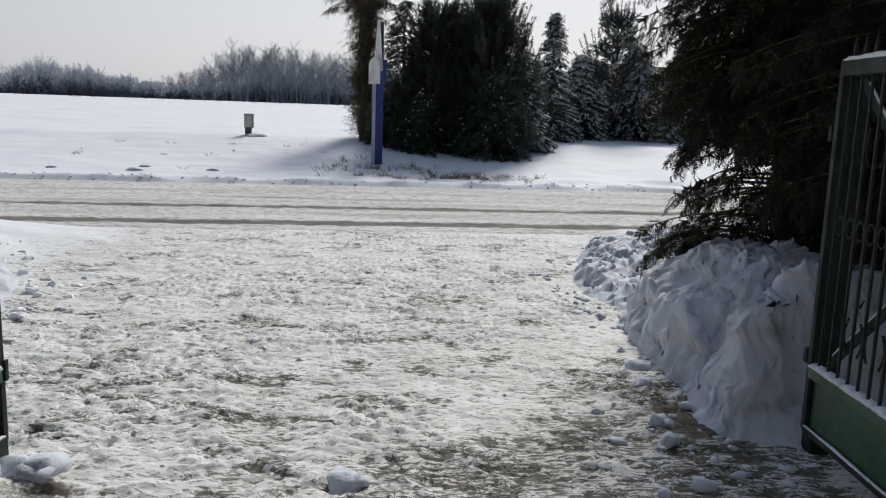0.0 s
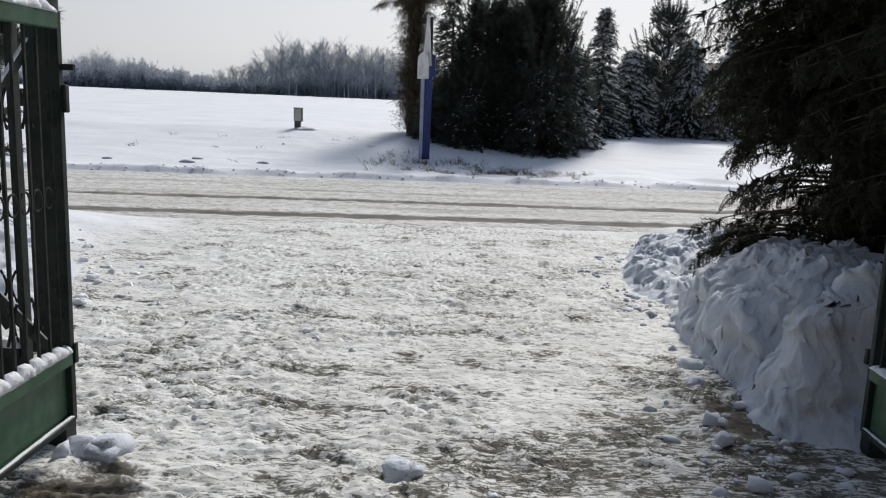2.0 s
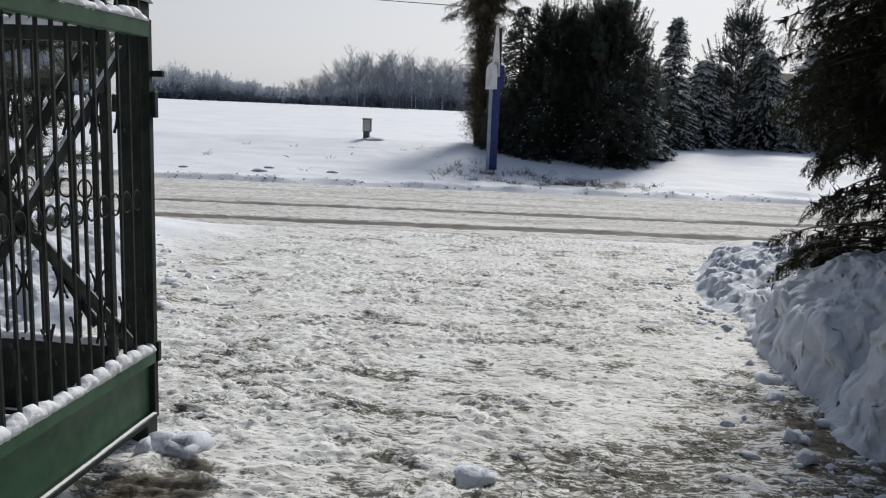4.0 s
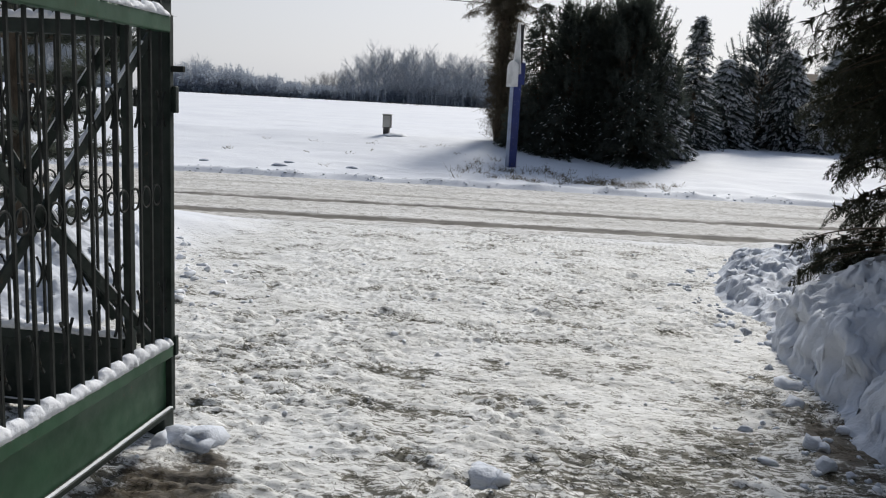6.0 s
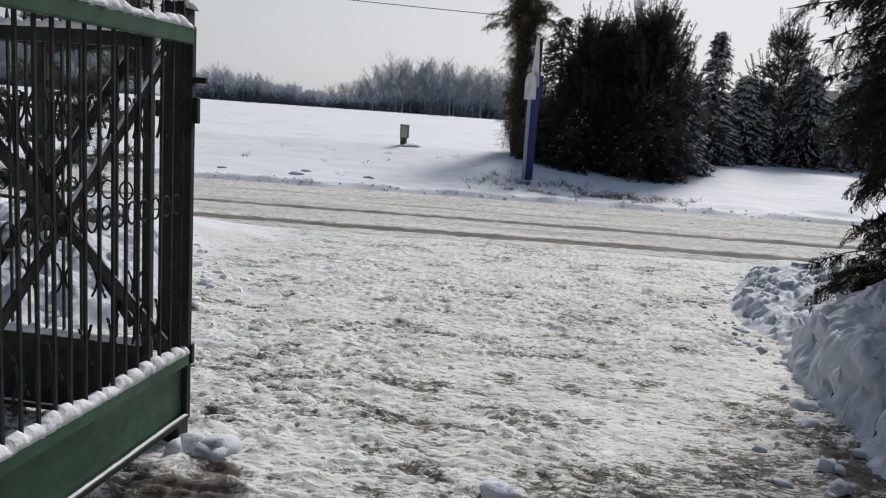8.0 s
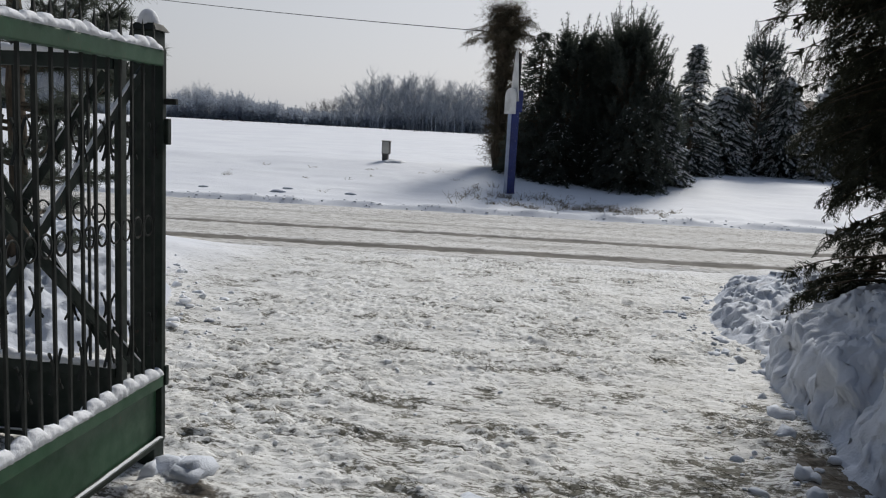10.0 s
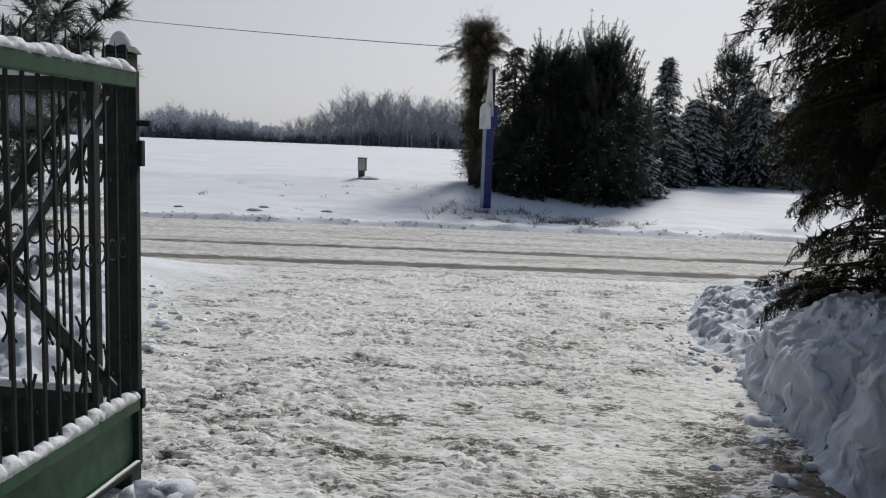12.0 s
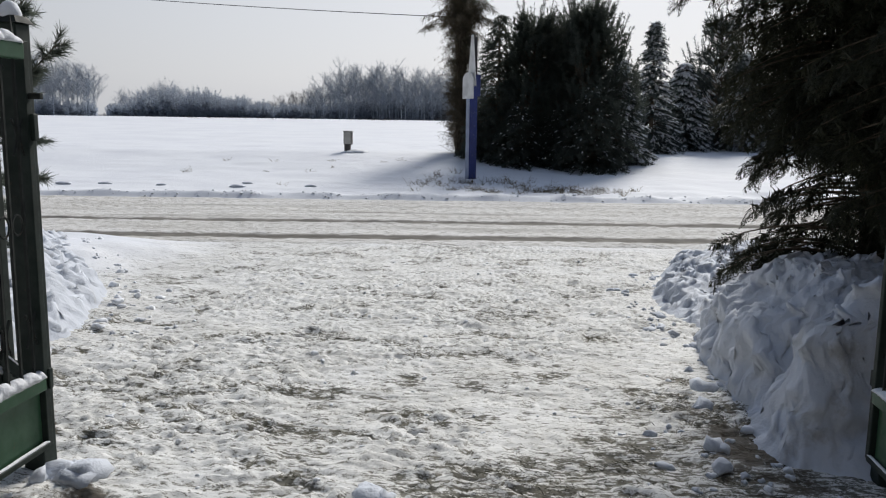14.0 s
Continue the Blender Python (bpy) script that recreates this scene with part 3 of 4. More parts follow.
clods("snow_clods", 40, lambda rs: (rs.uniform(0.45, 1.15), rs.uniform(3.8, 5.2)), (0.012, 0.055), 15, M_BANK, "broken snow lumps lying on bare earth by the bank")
clods("snow_clods", 60, _anywhere, (0.008, 0.028), 14, M_SNOW, "flat broken snow chunks strewn over the drive")
clods("snow_clods", 60, _leftfoot, (0.015, 0.05), 5, M_SNOW, "loose snow lumps beside the far bank foot")


def _berm(rs):
    x = rs.uniform(-14, 5.5)
    v = 7.35 + 0.22 * rs.randn()
    return x, R0[1] + (v + (x - R0[0]) * math.sin(YAW)) / math.cos(YAW)


clods("snow_clods", 420, _berm, (0.010, 0.034), 7, M_SNOW, "ploughed-up snow lumps along the road edge")
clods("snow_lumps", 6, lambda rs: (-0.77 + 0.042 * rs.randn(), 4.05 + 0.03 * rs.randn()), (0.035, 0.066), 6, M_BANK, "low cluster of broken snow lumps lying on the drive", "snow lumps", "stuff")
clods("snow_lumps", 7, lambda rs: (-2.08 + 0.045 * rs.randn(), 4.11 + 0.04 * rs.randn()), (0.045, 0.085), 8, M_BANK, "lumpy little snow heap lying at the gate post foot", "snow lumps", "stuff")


# ---------------- gate ----------------
def bar_bm(x, z0, z1, half=0.006, tip=0.0):
    """An upright square bar; with a tip it ends in a point."""
    bm = bmesh.new()
    rows = [(z0, half), (z1, half)]
    if tip:
        rows = [(z0, half), (z1, half), (z1 + 0.012, half * 1.25), (z1 + tip, half * 0.12)]
    rings = []
    for z, h in rows:
        rings.append([bm.verts.new((x + a * h, b * h, z)) for a, b in ((-1, -1), (1, -1), (1, 1), (-1, 1))])
    for lo, hi in zip(rings, rings[1:]):
        for k in range(4):
            bm.faces.new((lo[k], lo[(k + 1) % 4], hi[(k + 1) % 4], hi[k]))
    bm.faces.new(rings[0][::-1])
    bm.faces.new(rings[-1])
    return bm


def path_bm(path, radius, sides=6):
    v, f = tube_arrays(path, [radius] * len(path), sides)
    bm = bmesh.new()
    vs = [bm.verts.new(p) for p in v]
    for q in f:
        bm.faces.new([vs[k] for k in q])
    bm.faces.new(vs[:sides][::-1])
    bm.faces.new(vs[-sides:])
    return bm


def ring_bm(rx, rz, radius, around=18, sides=6):
    bm = bmesh.new()
    loops = []
    for i in range(around):
        a = 2 * math.pi * i / around
        c = Vector((rx * math.cos(a), 0, rz * math.sin(a)))
        n = Vector((math.cos(a), 0, math.sin(a)))
        loops.append([bm.verts.new(c + radius * (math.cos(b) * n + math.sin(b) * Vector((0, 1, 0)))) for b in [2 * math.pi * k / sides for k in range(sides)]])
    for i in range(around):
        p, q = loops[i], loops[(i + 1) % around]
        for k in range(sides):
            bm.faces.new((p[k], p[(k + 1) % sides], q[(k + 1) % sides], q[k]))
    return bm


def snow_row_bm(x0, x1, width, height, seed, gaps=()):
    """A ridge of snow along x, humped between the bars."""
    rs = np.random.RandomState(seed)
    n, m = max(int((x1 - x0) / 0.012), 4), 9
    xs = np.linspace(x0, x1, n)
    hump = np.ones(n)
    for g in gaps:
        hump *= 1 - 0.55 * np.exp(-((xs - g) / 0.008) ** 2)
    lift = height * (0.72 + 0.22 * vnoise(xs * 7 + seed, seed) + 0.16 * vnoise(xs * 19, seed + 4)) * hump
    lift[0] *= 0.3
    lift[-1] *= 0.3
    bm = bmesh.new()
    rows = []
    for x, h in zip(xs, lift):
        row = []
        for k in range(m):
            a = math.pi * k / (m - 1)
            row.append(bm.verts.new((x, -math.cos(a) * width / 2 * (1 + 0.08 * rs.randn()), max(h, 0.004) * math.sin(a) ** 0.7)))
        rows.append(row)
    for p, q in zip(rows, rows[1:]):
        for k in range(m - 1):
            bm.faces.new((p[k], q[k], q[k + 1], p[k + 1]))
        bm.faces.new((p[0], p[-1], q[-1], q[0]))
    bm.faces.new(rows[0])
    bm.faces.new(rows[-1][::-1])
    return bm


def shift(bm, v):
    bmesh.ops.translate(bm, vec=v, verts=bm.verts)
    return bm


def gate_leaf(name, length, pitch, label, category, seed, outer=M_GREEN, bolt=True, zt=1.752, zl=0.425, zb=0.152, braces=True, rail=None, snow=1.0):
    """A steel leaf: x runs from its hinge stile along the leaf, +y is the face with the rails; z from the ground."""
    g = thing(name, (0, 0, 0), label, category)
    part("stile", box_bm((0.035, 0.045, zt + 0.04 - zb), (0.0175, 0, (zt + 0.04 + zb) / 2), 0.004), M_DARKGREEN, g)
    part("stile", box_bm((0.045, 0.045, zt - zb), (length - 0.0225, 0, (zt + zb) / 2), 0.004), M_DARKGREEN, g)
    part("top_rail", box_bm((length - 0.07, 0.05, 0.062), (length / 2, 0.004, zt), 0.005), rail or outer, g, "green painted top rail under snow")
    part("ledge_rail", box_bm((length - 0.07, 0.055, 0.05), (length / 2, 0.004, zl), 0.005), outer, g)
    part("bottom_rail", box_bm((length - 0.07, 0.055, 0.022), (length / 2, 0.004, zb + 0.011), 0.003), M_DARKGREEN, g)
    part("panel", box_bm((length - 0.08, 0.008, zl - zb - 0.01), (length / 2, -0.004, (zl + zb + 0.01) / 2), 0.002), outer, g, "green sheet-steel kick panel")
    n = int((length - 0.05) / pitch)
    first = 0.035 + (length - 0.07 - (n - 1) * pitch) / 2
    at = [first + k * pitch for k in range(n)]
    bar0 = part("bar", bar_bm(0, zl, zt + 0.05, 0.0053, 0.085), M_IRON, g)
    bar0.location.x = at[0]
    ring0 = part("ring", ring_bm(0.031, 0.040, 0.0045), M_IRON, g)
    ring0.location = (at[0] + pitch / 2, 0, 1.087)
    arcs = [[(s * (0.010 + 0.027 * (u / 5.0) ** 2 * (1 if abs(u) < 5 else 0.9)), 0.0, 0.014 * u) for u in range(-5, 6)] for s in (-1, 1)]
    scroll0 = None
    for k, x in enumerate(at):
        if k:
            put("bar", bar0.data, g).location = (x, 0, 0)
            if k < n - 1:
                put("ring", ring0.data, g).location = (x + pitch / 2, 0, 1.087)
        if k % 2 == 0:
            for z in (1.425, 0.66):
                for arc in arcs:
                    if scroll0 is None:
                        scroll0 = {}
                    key = arc[0][0] > 0
                    if key not in scroll0:
                        ob = part("scroll", path_bm(arc, 0.0058, 5), M_IRON, g)
                        scroll0[key] = ob.data
                    else:
                        ob = put("scroll", scroll0[key], g)
                    ob.location = (x, 0.0, z)
    if braces:
        x0, x1, z0, z1 = 0.10, length - 0.10, 0.47, 1.70
        run, rise = x1 - x0, z1 - z0
        lng, ang = math.hypot(run, rise), math.atan2(rise, run)
        for s in (1, -1):
            turn = Matrix.Rotation(-s * ang, 4, "Y")
            yb = -0.020 - 0.006 * (s < 0)
            br = part("brace", box_bm((lng, 0.010, 0.042), ((x0 + x1) / 2, yb, (z0 + z1) / 2), 0.002, turn), M_DARKGREEN, g, "flat diagonal brace with snow on it")
            sn = snow_row_bm(0.06, lng * 0.47, 0.012, 0.011, seed + 3 + s)
            bmesh.ops.translate(sn, vec=(-lng / 2, 0, 0.021), verts=sn.verts)
            bmesh.ops.transform(sn, matrix=Matrix.Translation(((x0 + x1) / 2, yb, (z0 + z1) / 2)) @ turn, verts=sn.verts)
            part("snow_crust", sn, M_SNOW, br)
        disc = bmesh.new()
        bmesh.ops.create_cone(disc, cap_ends=True, segments=24, radius1=0.034, radius2=0.028, depth=0.014)
        bmesh.ops.transform(disc, matrix=Matrix.Translation(((x0 + x1) / 2, -0.036, (z0 + z1) / 2)) @ Matrix.Rotation(radians(90), 4, "X"), verts=disc.verts)
        part("medallion", disc, M_IRON, g)
    part("snow_ridge", shift(snow_row_bm(0.04, length - 0.05, 0.054, 0.050 * snow, seed, at), (0, 0.004, zt + 0.030)), M_SNOW, g, "snow lying along the top rail", True)
    part("snow_ridge", shift(snow_row_bm(0.03, length - 0.05, 0.058, 0.056 * snow, seed + 1, at), (0, 0.004, zl + 0.024)), M_SNOW, g, "snow lying along the ledge", True)
    part("snow_ridge", shift(snow_row_bm(0.03, length - 0.05, 0.016, 0.011, seed + 2), (0, 0.018, zb + 0.021)), M_SNOW, g, "thin snow line on the bottom rail", True)
    if bolt:
        part("bolt", box_bm((0.022, 0.052, 0.024), (0.012, 0.047, 1.583), 0.003), M_IRON, g, "dark bolt end sticking out")
        part("hinge", box_bm((0.03, 0.018, 0.105), (0.004, 0.030, 1.463), 0.004), M_DARKGREEN, g)
        part("hinge", box_bm((0.026, 0.012, 0.085), (0.004, 0.028, 0.44), 0.004), M_DARKGREEN, g)
    return g


# left leaf stands open, square to the opening; x of the leaf runs towards the yard
left_leaf = gate_leaf("gate_leaf", 1.60, 0.0815, "green steel gate leaf with dark bars standing open", "gate", 11)
left_leaf.matrix_world = Matrix(((0, -1, 0, -2.137), (-1, 0, 0, 4.075), (0, 0, 1, 0), (0, 0, 0, 1))) @ Matrix.Diagonal((1, -1, 1, 1))
# this leaf's top rail takes the darker paint in place of shade
right_leaf = gate_leaf("gate_leaf", 1.60, 0.0815, "shaded green steel gate leaf standing open by the snow bank", "gate", 31, outer=M_GREEN, bolt=False, zt=1.738, rail=M_DARKGREEN, snow=0.5)
right_leaf.matrix_world = Matrix(((0, -1, 0, 1.268), (-1, 0, 0, 4.44), (0, 0, 1, -0.005), (0, 0, 0, 1)))
# green like the leaves; its shade is put into the darker paint
wicket = gate_leaf("wicket_gate", 1.04, 0.088, "closed green wicket gate, darkened for shade, with diagonal braces", "gate", 51, outer=M_DARKGREEN, bolt=False, zt=1.742, zl=0.37, zb=0.03)
wicket.matrix_world = Matrix(((-1, 0, 0, -2.40), (0, -1, 0, 4.25), (0, 0, 1, 0.0), (0, 0, 0, 1)))


def gate_post(x, y, label, seed, snowy=True):
    p = thing("gate_post", (x, y, 0), label, "gate post", "gate posts")
    part("shaft", box_bm((0.094, 0.094, 2.08 if snowy else 1.92), (0, 0, 0.83 if snowy else 0.75), 0.006), M_DARKGREEN, p)
    cap = bmesh.new()
    bmesh.ops.create_cone(cap, cap_ends=True, segments=4, radius1=0.084, radius2=0.058, depth=0.028)
    bmesh.ops.rotate(cap, cent=(0, 0, 0), matrix=Matrix.Rotation(radians(45), 3, "Z"), verts=cap.verts)
    bmesh.ops.translate(cap, vec=(0, 0, 1.884 if snowy else 1.724), verts=cap.verts)
    part("cap", cap, M_IRON, p)
    if snowy:
        dome = bmesh.new()
        bmesh.ops.create_uvsphere(dome, u_segments=20, v_segments=12, radius=0.047)
        for v in dome.verts:
            v.co *= 1 + 0.07 * noise.noise(v.co * 14 + Vector((seed, 0, 0)))
            v.co.z *= 1.6 if v.co.z > 0 else 0.55
        bmesh.ops.translate(dome, vec=(-0.003, 0, 1.887), verts=dome.verts)
        part("snow_cap", dome, M_SNOW, p, "rounded cap of snow", True)
    for z in (0.44, 1.46):
        part("hinge", box_bm((0.05, 0.03, 0.07), (-0.072, 0.0, z), 0.004), M_IRON, p)
    return p


gate_post(-2.238, 4.165, "dark green steel gate post topped with snow", 1)
gate_post(1.405, 4.60, "dark steel gate post half hidden by the snow bank", 2, False)
gate_post(-3.53, 4.25, "dark green steel wicket post topped with snow", 3)


# ---------------- trees ----------------
def unit(v):
    return v / (np.linalg.norm(v, axis=-1, keepdims=True) + 1e-9)


def needles(rs, starts, ways, lengths, count, size, width, spread, hang=0.0):
    """Needle-like leaves set along many twigs: one slim triangle each."""
    n = len(starts)
    t = rs.rand(n, count, 1) ** 0.85
    p = starts[:, None] + ways[:, None] * lengths[:, None, None] * t
    d = unit(ways[:, None] * (1 - spread) + rs.randn(n, count, 3) * spread * 0.75 + np.array([0, 0, -hang]))
    s = unit(np.cross(d, rs.randn(n, count, 3)))
    ln = size * (0.6 + 0.7 * rs.rand(n, count, 1))
    w = width * (0.7 + 0.6 * rs.rand(n, count, 1)) / 2
    v = np.stack([p - s * w, p + s * w, p + d * ln], 2).reshape(-1, 3)
    return v, np.arange(len(v)).reshape(-1, 3)


def twig_strips(starts, ways, lengths, width):
    """The wood of twigs: a slim three-sided wedge each."""
    ref = np.tile(np.array([[0.3, 0.2, 0.93]]), (len(starts), 1))
    a = unit(np.cross(ways, ref)) * width
    b = unit(np.cross(ways, a)) * width
    e = starts + ways * lengths[:, None]
    v = np.stack([starts + a, starts - a * 0.5 + b * 0.87, starts - a * 0.5 - b * 0.87, e], 1).reshape(-1, 3)
    k = np.arange(len(starts))[:, None] * 4
    f = np.concatenate([k + np.array([[0, 1, 3]]), k + np.array([[1, 2, 3]]), k + np.array([[2, 0, 3]])])
    return v, f


def branch_paths(rs, height, spread_at, zs, rise, droop, steps=7, az=None):
    """Limbs from the stem: arrays of points, root to tip."""
    out = []
    for i, z in enumerate(zs):
        a = rs.rand() * 2 * math.pi if az is None else az[i]
        ln = spread_at(z / height, a) * (0.78 + 0.36 * rs.rand())
        u = np.linspace(0, 1, steps)
        r = ln * u
        zz = z + ln * (rise * u - droop * u ** 2 + 0.04 * rs.randn() * u)
        aa = a + 0.12 * rs.randn() * u
        out.append(np.stack([r * np.cos(aa), r * np.sin(aa), zz], 1))
    return out


def twigs_of(rs, paths, per, reach, droop, fan=0.9, begin=0.15):
    """Side twigs along limbs: starts, ways, lengths."""
    S, W, L = [], [], []
    for p in paths:
        total = np.linalg.norm(p[-1] - p[0])
        k = max(3, int(per * total))
        u = begin + (1 - begin) * rs.rand(k)
        f = u * (len(p) - 1)
        i = np.minimum(f.astype(int), len(p) - 2)
        q = p[i] + (p[i + 1] - p[i]) * (f - i)[:, None]
        along = unit(p[i + 1] - p[i])
        side = unit(np.cross(along, np.array([[0, 0, 1.0]]))) * np.where(rs.rand(k, 1) < 0.5, 1, -1)
        w = unit(along * (1.0 - fan * 0.4) + side * fan * (0.5 + 0.6 * rs.rand(k, 1)) + np.array([[0, 0, -droop]]) * (0.4 + rs.rand(k, 1)) + 0.25 * rs.randn(k, 3))
        S.append(q)
        W.append(w)
        L.append(reach * (0.35 + 0.65 * rs.rand(k)) * (1.12 - 0.75 * u) * min(1.0, 0.45 + total))
        S.append(p[-2:-1])
        W.append(unit(p[-1:] - p[-2:-1]))
        L.append(np.array([reach * 0.6]))
    return np.concatenate(S), np.concatenate(W), np.concatenate(L)


def tree(name, place, label, category, stem, limbs, crown, bark, leaf, extra=None, group=""):
    t = thing(name, place, label, category, group)
    put("trunk", tri_mesh("trunk", *stem, bark, True), t)
    if limbs is not None:
        tagged(put("branchwork", tri_mesh("branchwork", *limbs, bark, True), t), kind="stuff")
    put("crown", tri_mesh("crown", *crown, leaf), t)
    if extra is not None:
        tagged(put("snow_load", tri_mesh("snow_load", *extra, M_SNOW, True), t, "snow caught on the boughs"), kind="stuff")
    return t


def stem_arrays(rs, height, r0, r1, lean=0.02, sides=10, below=0.3):
    z = np.linspace(-below, height, 14)
    path = np.stack([lean * z + 0.02 * rs.randn(14), lean * 0.5 * z + 0.02 * rs.randn(14), z], 1)
    return tube_arrays(path, np.linspace(r0, r1, 14) * (1 + 0.08 * rs.randn(14)), sides)


def limb_arrays(paths, r0):
    return join_arrays([tube_arrays(p, np.linspace(r0, r0 * 0.15, len(p)) * min(1.0, 0.3 + np.linalg.norm(p[-1] - p[0])), 5) for p in paths])


def snow_tufts(rs, paths, per, size):
    """Flattened pads of snow on the upper side of limbs."""
    u = np.linspace(0, 2 * math.pi, 7)[:-1]
    items = []
    for p in paths:
        for _ in range(per):
            f = (0.35 + 0.65 * rs.rand()) * (len(p) - 1)
            i = min(int(f), len(p) - 2)
            c = p[i] + (p[i + 1] - p[i]) * (f - i)
            d = unit((p[i + 1] - p[i])[None])[0]
            side = unit(np.cross(d, [0, 0, 1.0])[None])[0]
            a, b = size * (0.8 + 1.3 * rs.rand()), size * (0.25 + 0.3 * rs.rand())
            c = c + side * 0.18 * rs.randn() * size * 4 + np.array([0, 0, size * 0.35])
            ring = [c + d * a * math.cos(k) + side * b * math.sin(k) for k in u]
            top = c + np.array([0, 0, size * 0.75])
            bot = c - np.array([0, 0, size * 0.12])
            items.append((np.array(ring + [top, bot]), np.array([[k, (k + 1) % 6, 6] for k in range(6)] + [[(k + 1) % 6, k, 7] for k in range(6)])))
    return join_arrays(items)


def spray_template(rs, length):
    """One flat feathery spray: an arching axis, side shoots, short pointed scale leaves."""
    tris = []

    def leaf(p, d, side, size, width):
        s_ = unit((side + 0.5 * rs.randn(3))[None])[0]
        tris.extend([p - s_ * width / 2, p + s_ * width / 2, p + d * size])

    side = np.array([0, 1.0, 0])
    for k in range(15):
        u = 0.08 + 0.90 * k / 14
        p = np.array([length * u, 0, -0.42 * length * u * u])
        tan = unit(np.array([[1.0, 0, -0.84 * u]]))[0]
        sg = 1 if k % 2 else -1
        d = unit((tan * 0.80 + sg * side * 0.62 + np.array([0, 0, -0.16]) + 0.08 * rs.randn(3))[None])[0]
        ln = length * (0.44 * (1 - u) ** 0.8 + 0.07)
        perp = unit(np.cross(d, [0, 0, 1.0])[None])[0]
        for m in range(7):
            v = (m + 0.6) / 7
            q = p + d * ln * v + np.array([0, 0, -0.25 * ln * v * v])
            e = unit((d * 0.8 + perp * (0.55 if m % 2 else -0.55) + 0.15 * rs.randn(3))[None])[0]
            leaf(q, e, np.cross(e, [0, 0, 1.0]), 0.034 * (1.15 - 0.4 * v), 0.0115)
        leaf(p, d, perp, ln, 0.005)
    return np.array(tris)


def sprays(rs, S, W, L, kinds):
    """Many sprays set at twig starts, turned along their ways and rolled at random."""
    side = unit(np.cross(W, np.array([[0, 0, 1.0]])))
    up = np.cross(side, W)
    roll = rs.randn(len(S), 1) * 0.55
    s2, u2 = side * np.cos(roll) + up * np.sin(roll), up * np.cos(roll) - side * np.sin(roll)
    pick = rs.randint(len(kinds), size=len(S))
    out = []
    for k, tpl in enumerate(kinds):
        m = pick == k
        sc = (L[m] / 0.30)[:, None, None]
        v = S[m][:, None] + sc * (tpl[None, :, 0:1] * W[m][:, None] + tpl[None, :, 1:2] * s2[m][:, None] + tpl[None, :, 2:3] * u2[m][:, None])
        out.append(v.reshape(-1, 3))
    v = np.concatenate(out)
    return v, np.arange(len(v)).reshape(-1, 3)


# tall dark conifer beside the drive
def yard_conifer(place, label, seed, low):
    """Dense dark conifer of hanging feathery sprays; open-skirted, or dense to the ground."""
    rs = np.random.RandomState(seed)
    H = 7.2
    stem = stem_arrays(rs, H, 0.075, 0.02, 0.0, 12)
    kinds = [spray_template(rs, 0.30) for _ in range(5)]

    def spread(h, a):
        z = h * H
        r = np.interp(z, [0, 0.9, 1.3, 1.9, 2.8, 4.0, 5.5, 7.2], [0.72, 0.74, 0.84, 1.02, 1.18, 1.2, 0.95, 0.12])
        return float(r) * (0.86 + 0.14 * math.sin(2 * a + 1) + 0.10 * math.sin(5 * a + 2 * z))

    if low:
        zs = np.concatenate([1.5 + (H - 1.85) * rs.rand(170) ** 1.2, rs.uniform(1.5, 3.4, 150)])
        paths = branch_paths(rs, H, spread, zs, 0.14, 0.34)
        # thin skirt with gaps, low boughs lying over the bank, and a long bough high on the drive side
        paths += branch_paths(rs, H, lambda h, a: 0.72, rs.uniform(0.85, 1.4, 18), 0.10, 0.32, az=rs.uniform(2.4, 5.2, 18))
        paths += branch_paths(rs, H, lambda h, a: 0.94, [0.60, 0.68, 0.76, 0.66, 0.84, 0.58, 0.72, 0.80, 0.64], 0.42, 0.45, az=[3.05, 3.25, 3.15, 3.45, 3.30, 3.6, 2.95, 3.4, 3.2])
        paths += branch_paths(rs, H, lambda h, a: 1.30, [2.62, 2.9], 0.16, 0.22, az=[3.10, 3.3])
        paths += branch_paths(rs, H, lambda h, a: 0.75 + 0.3 * rs.rand(), rs.uniform(1.9, 3.7, 80), 0.14, 0.34, az=rs.uniform(2.2, 4.6, 80))
        paths += branch_paths(rs, H, lambda h, a: 0.75 + 0.35 * rs.rand(), rs.uniform(0.5, 1.6, 60), 0.10, 0.30, az=rs.uniform(-1.3, 1.2, 60))
    else:
        zs = np.concatenate([1.2 + (H - 1.5) * rs.rand(190) ** 1.2, rs.uniform(0.35, 2.2, 130)])
        paths = branch_paths(rs, H, spread, zs, 0.14, 0.34)
    S, W, L = twigs_of(rs, paths, 11, 0.42, 0.55, 0.9, 0.12)
    keep = S[:, 2] < 4.6
    keep |= rs.rand(len(S)) < 0.55
    S, W, L = S[keep], W[keep], np.clip(L[keep], 0.16, 0.45)
    leaves = sprays(rs, S, W, L, kinds)
    inner = twigs_of(rs, paths, 7, 0.25, 0.4, 1.0, 0.05)
    fill = needles(rs, *inner, 10, 0.075, 0.020, 0.6, 0.3)
    return tree("conifer", place, label, "tree",
                stem, limb_arrays(paths, 0.016), join_arrays([leaves, fill]), M_BARK, M_NEEDLE)


yard_conifer((2.22, 7.15, -0.15), "tall dense dark conifer with drooping sprays over the snow bank", 21, True)
second = yard_conifer((3.75, 6.3, -0.1), "dense dark conifer behind the open gate leaf", 22, False)
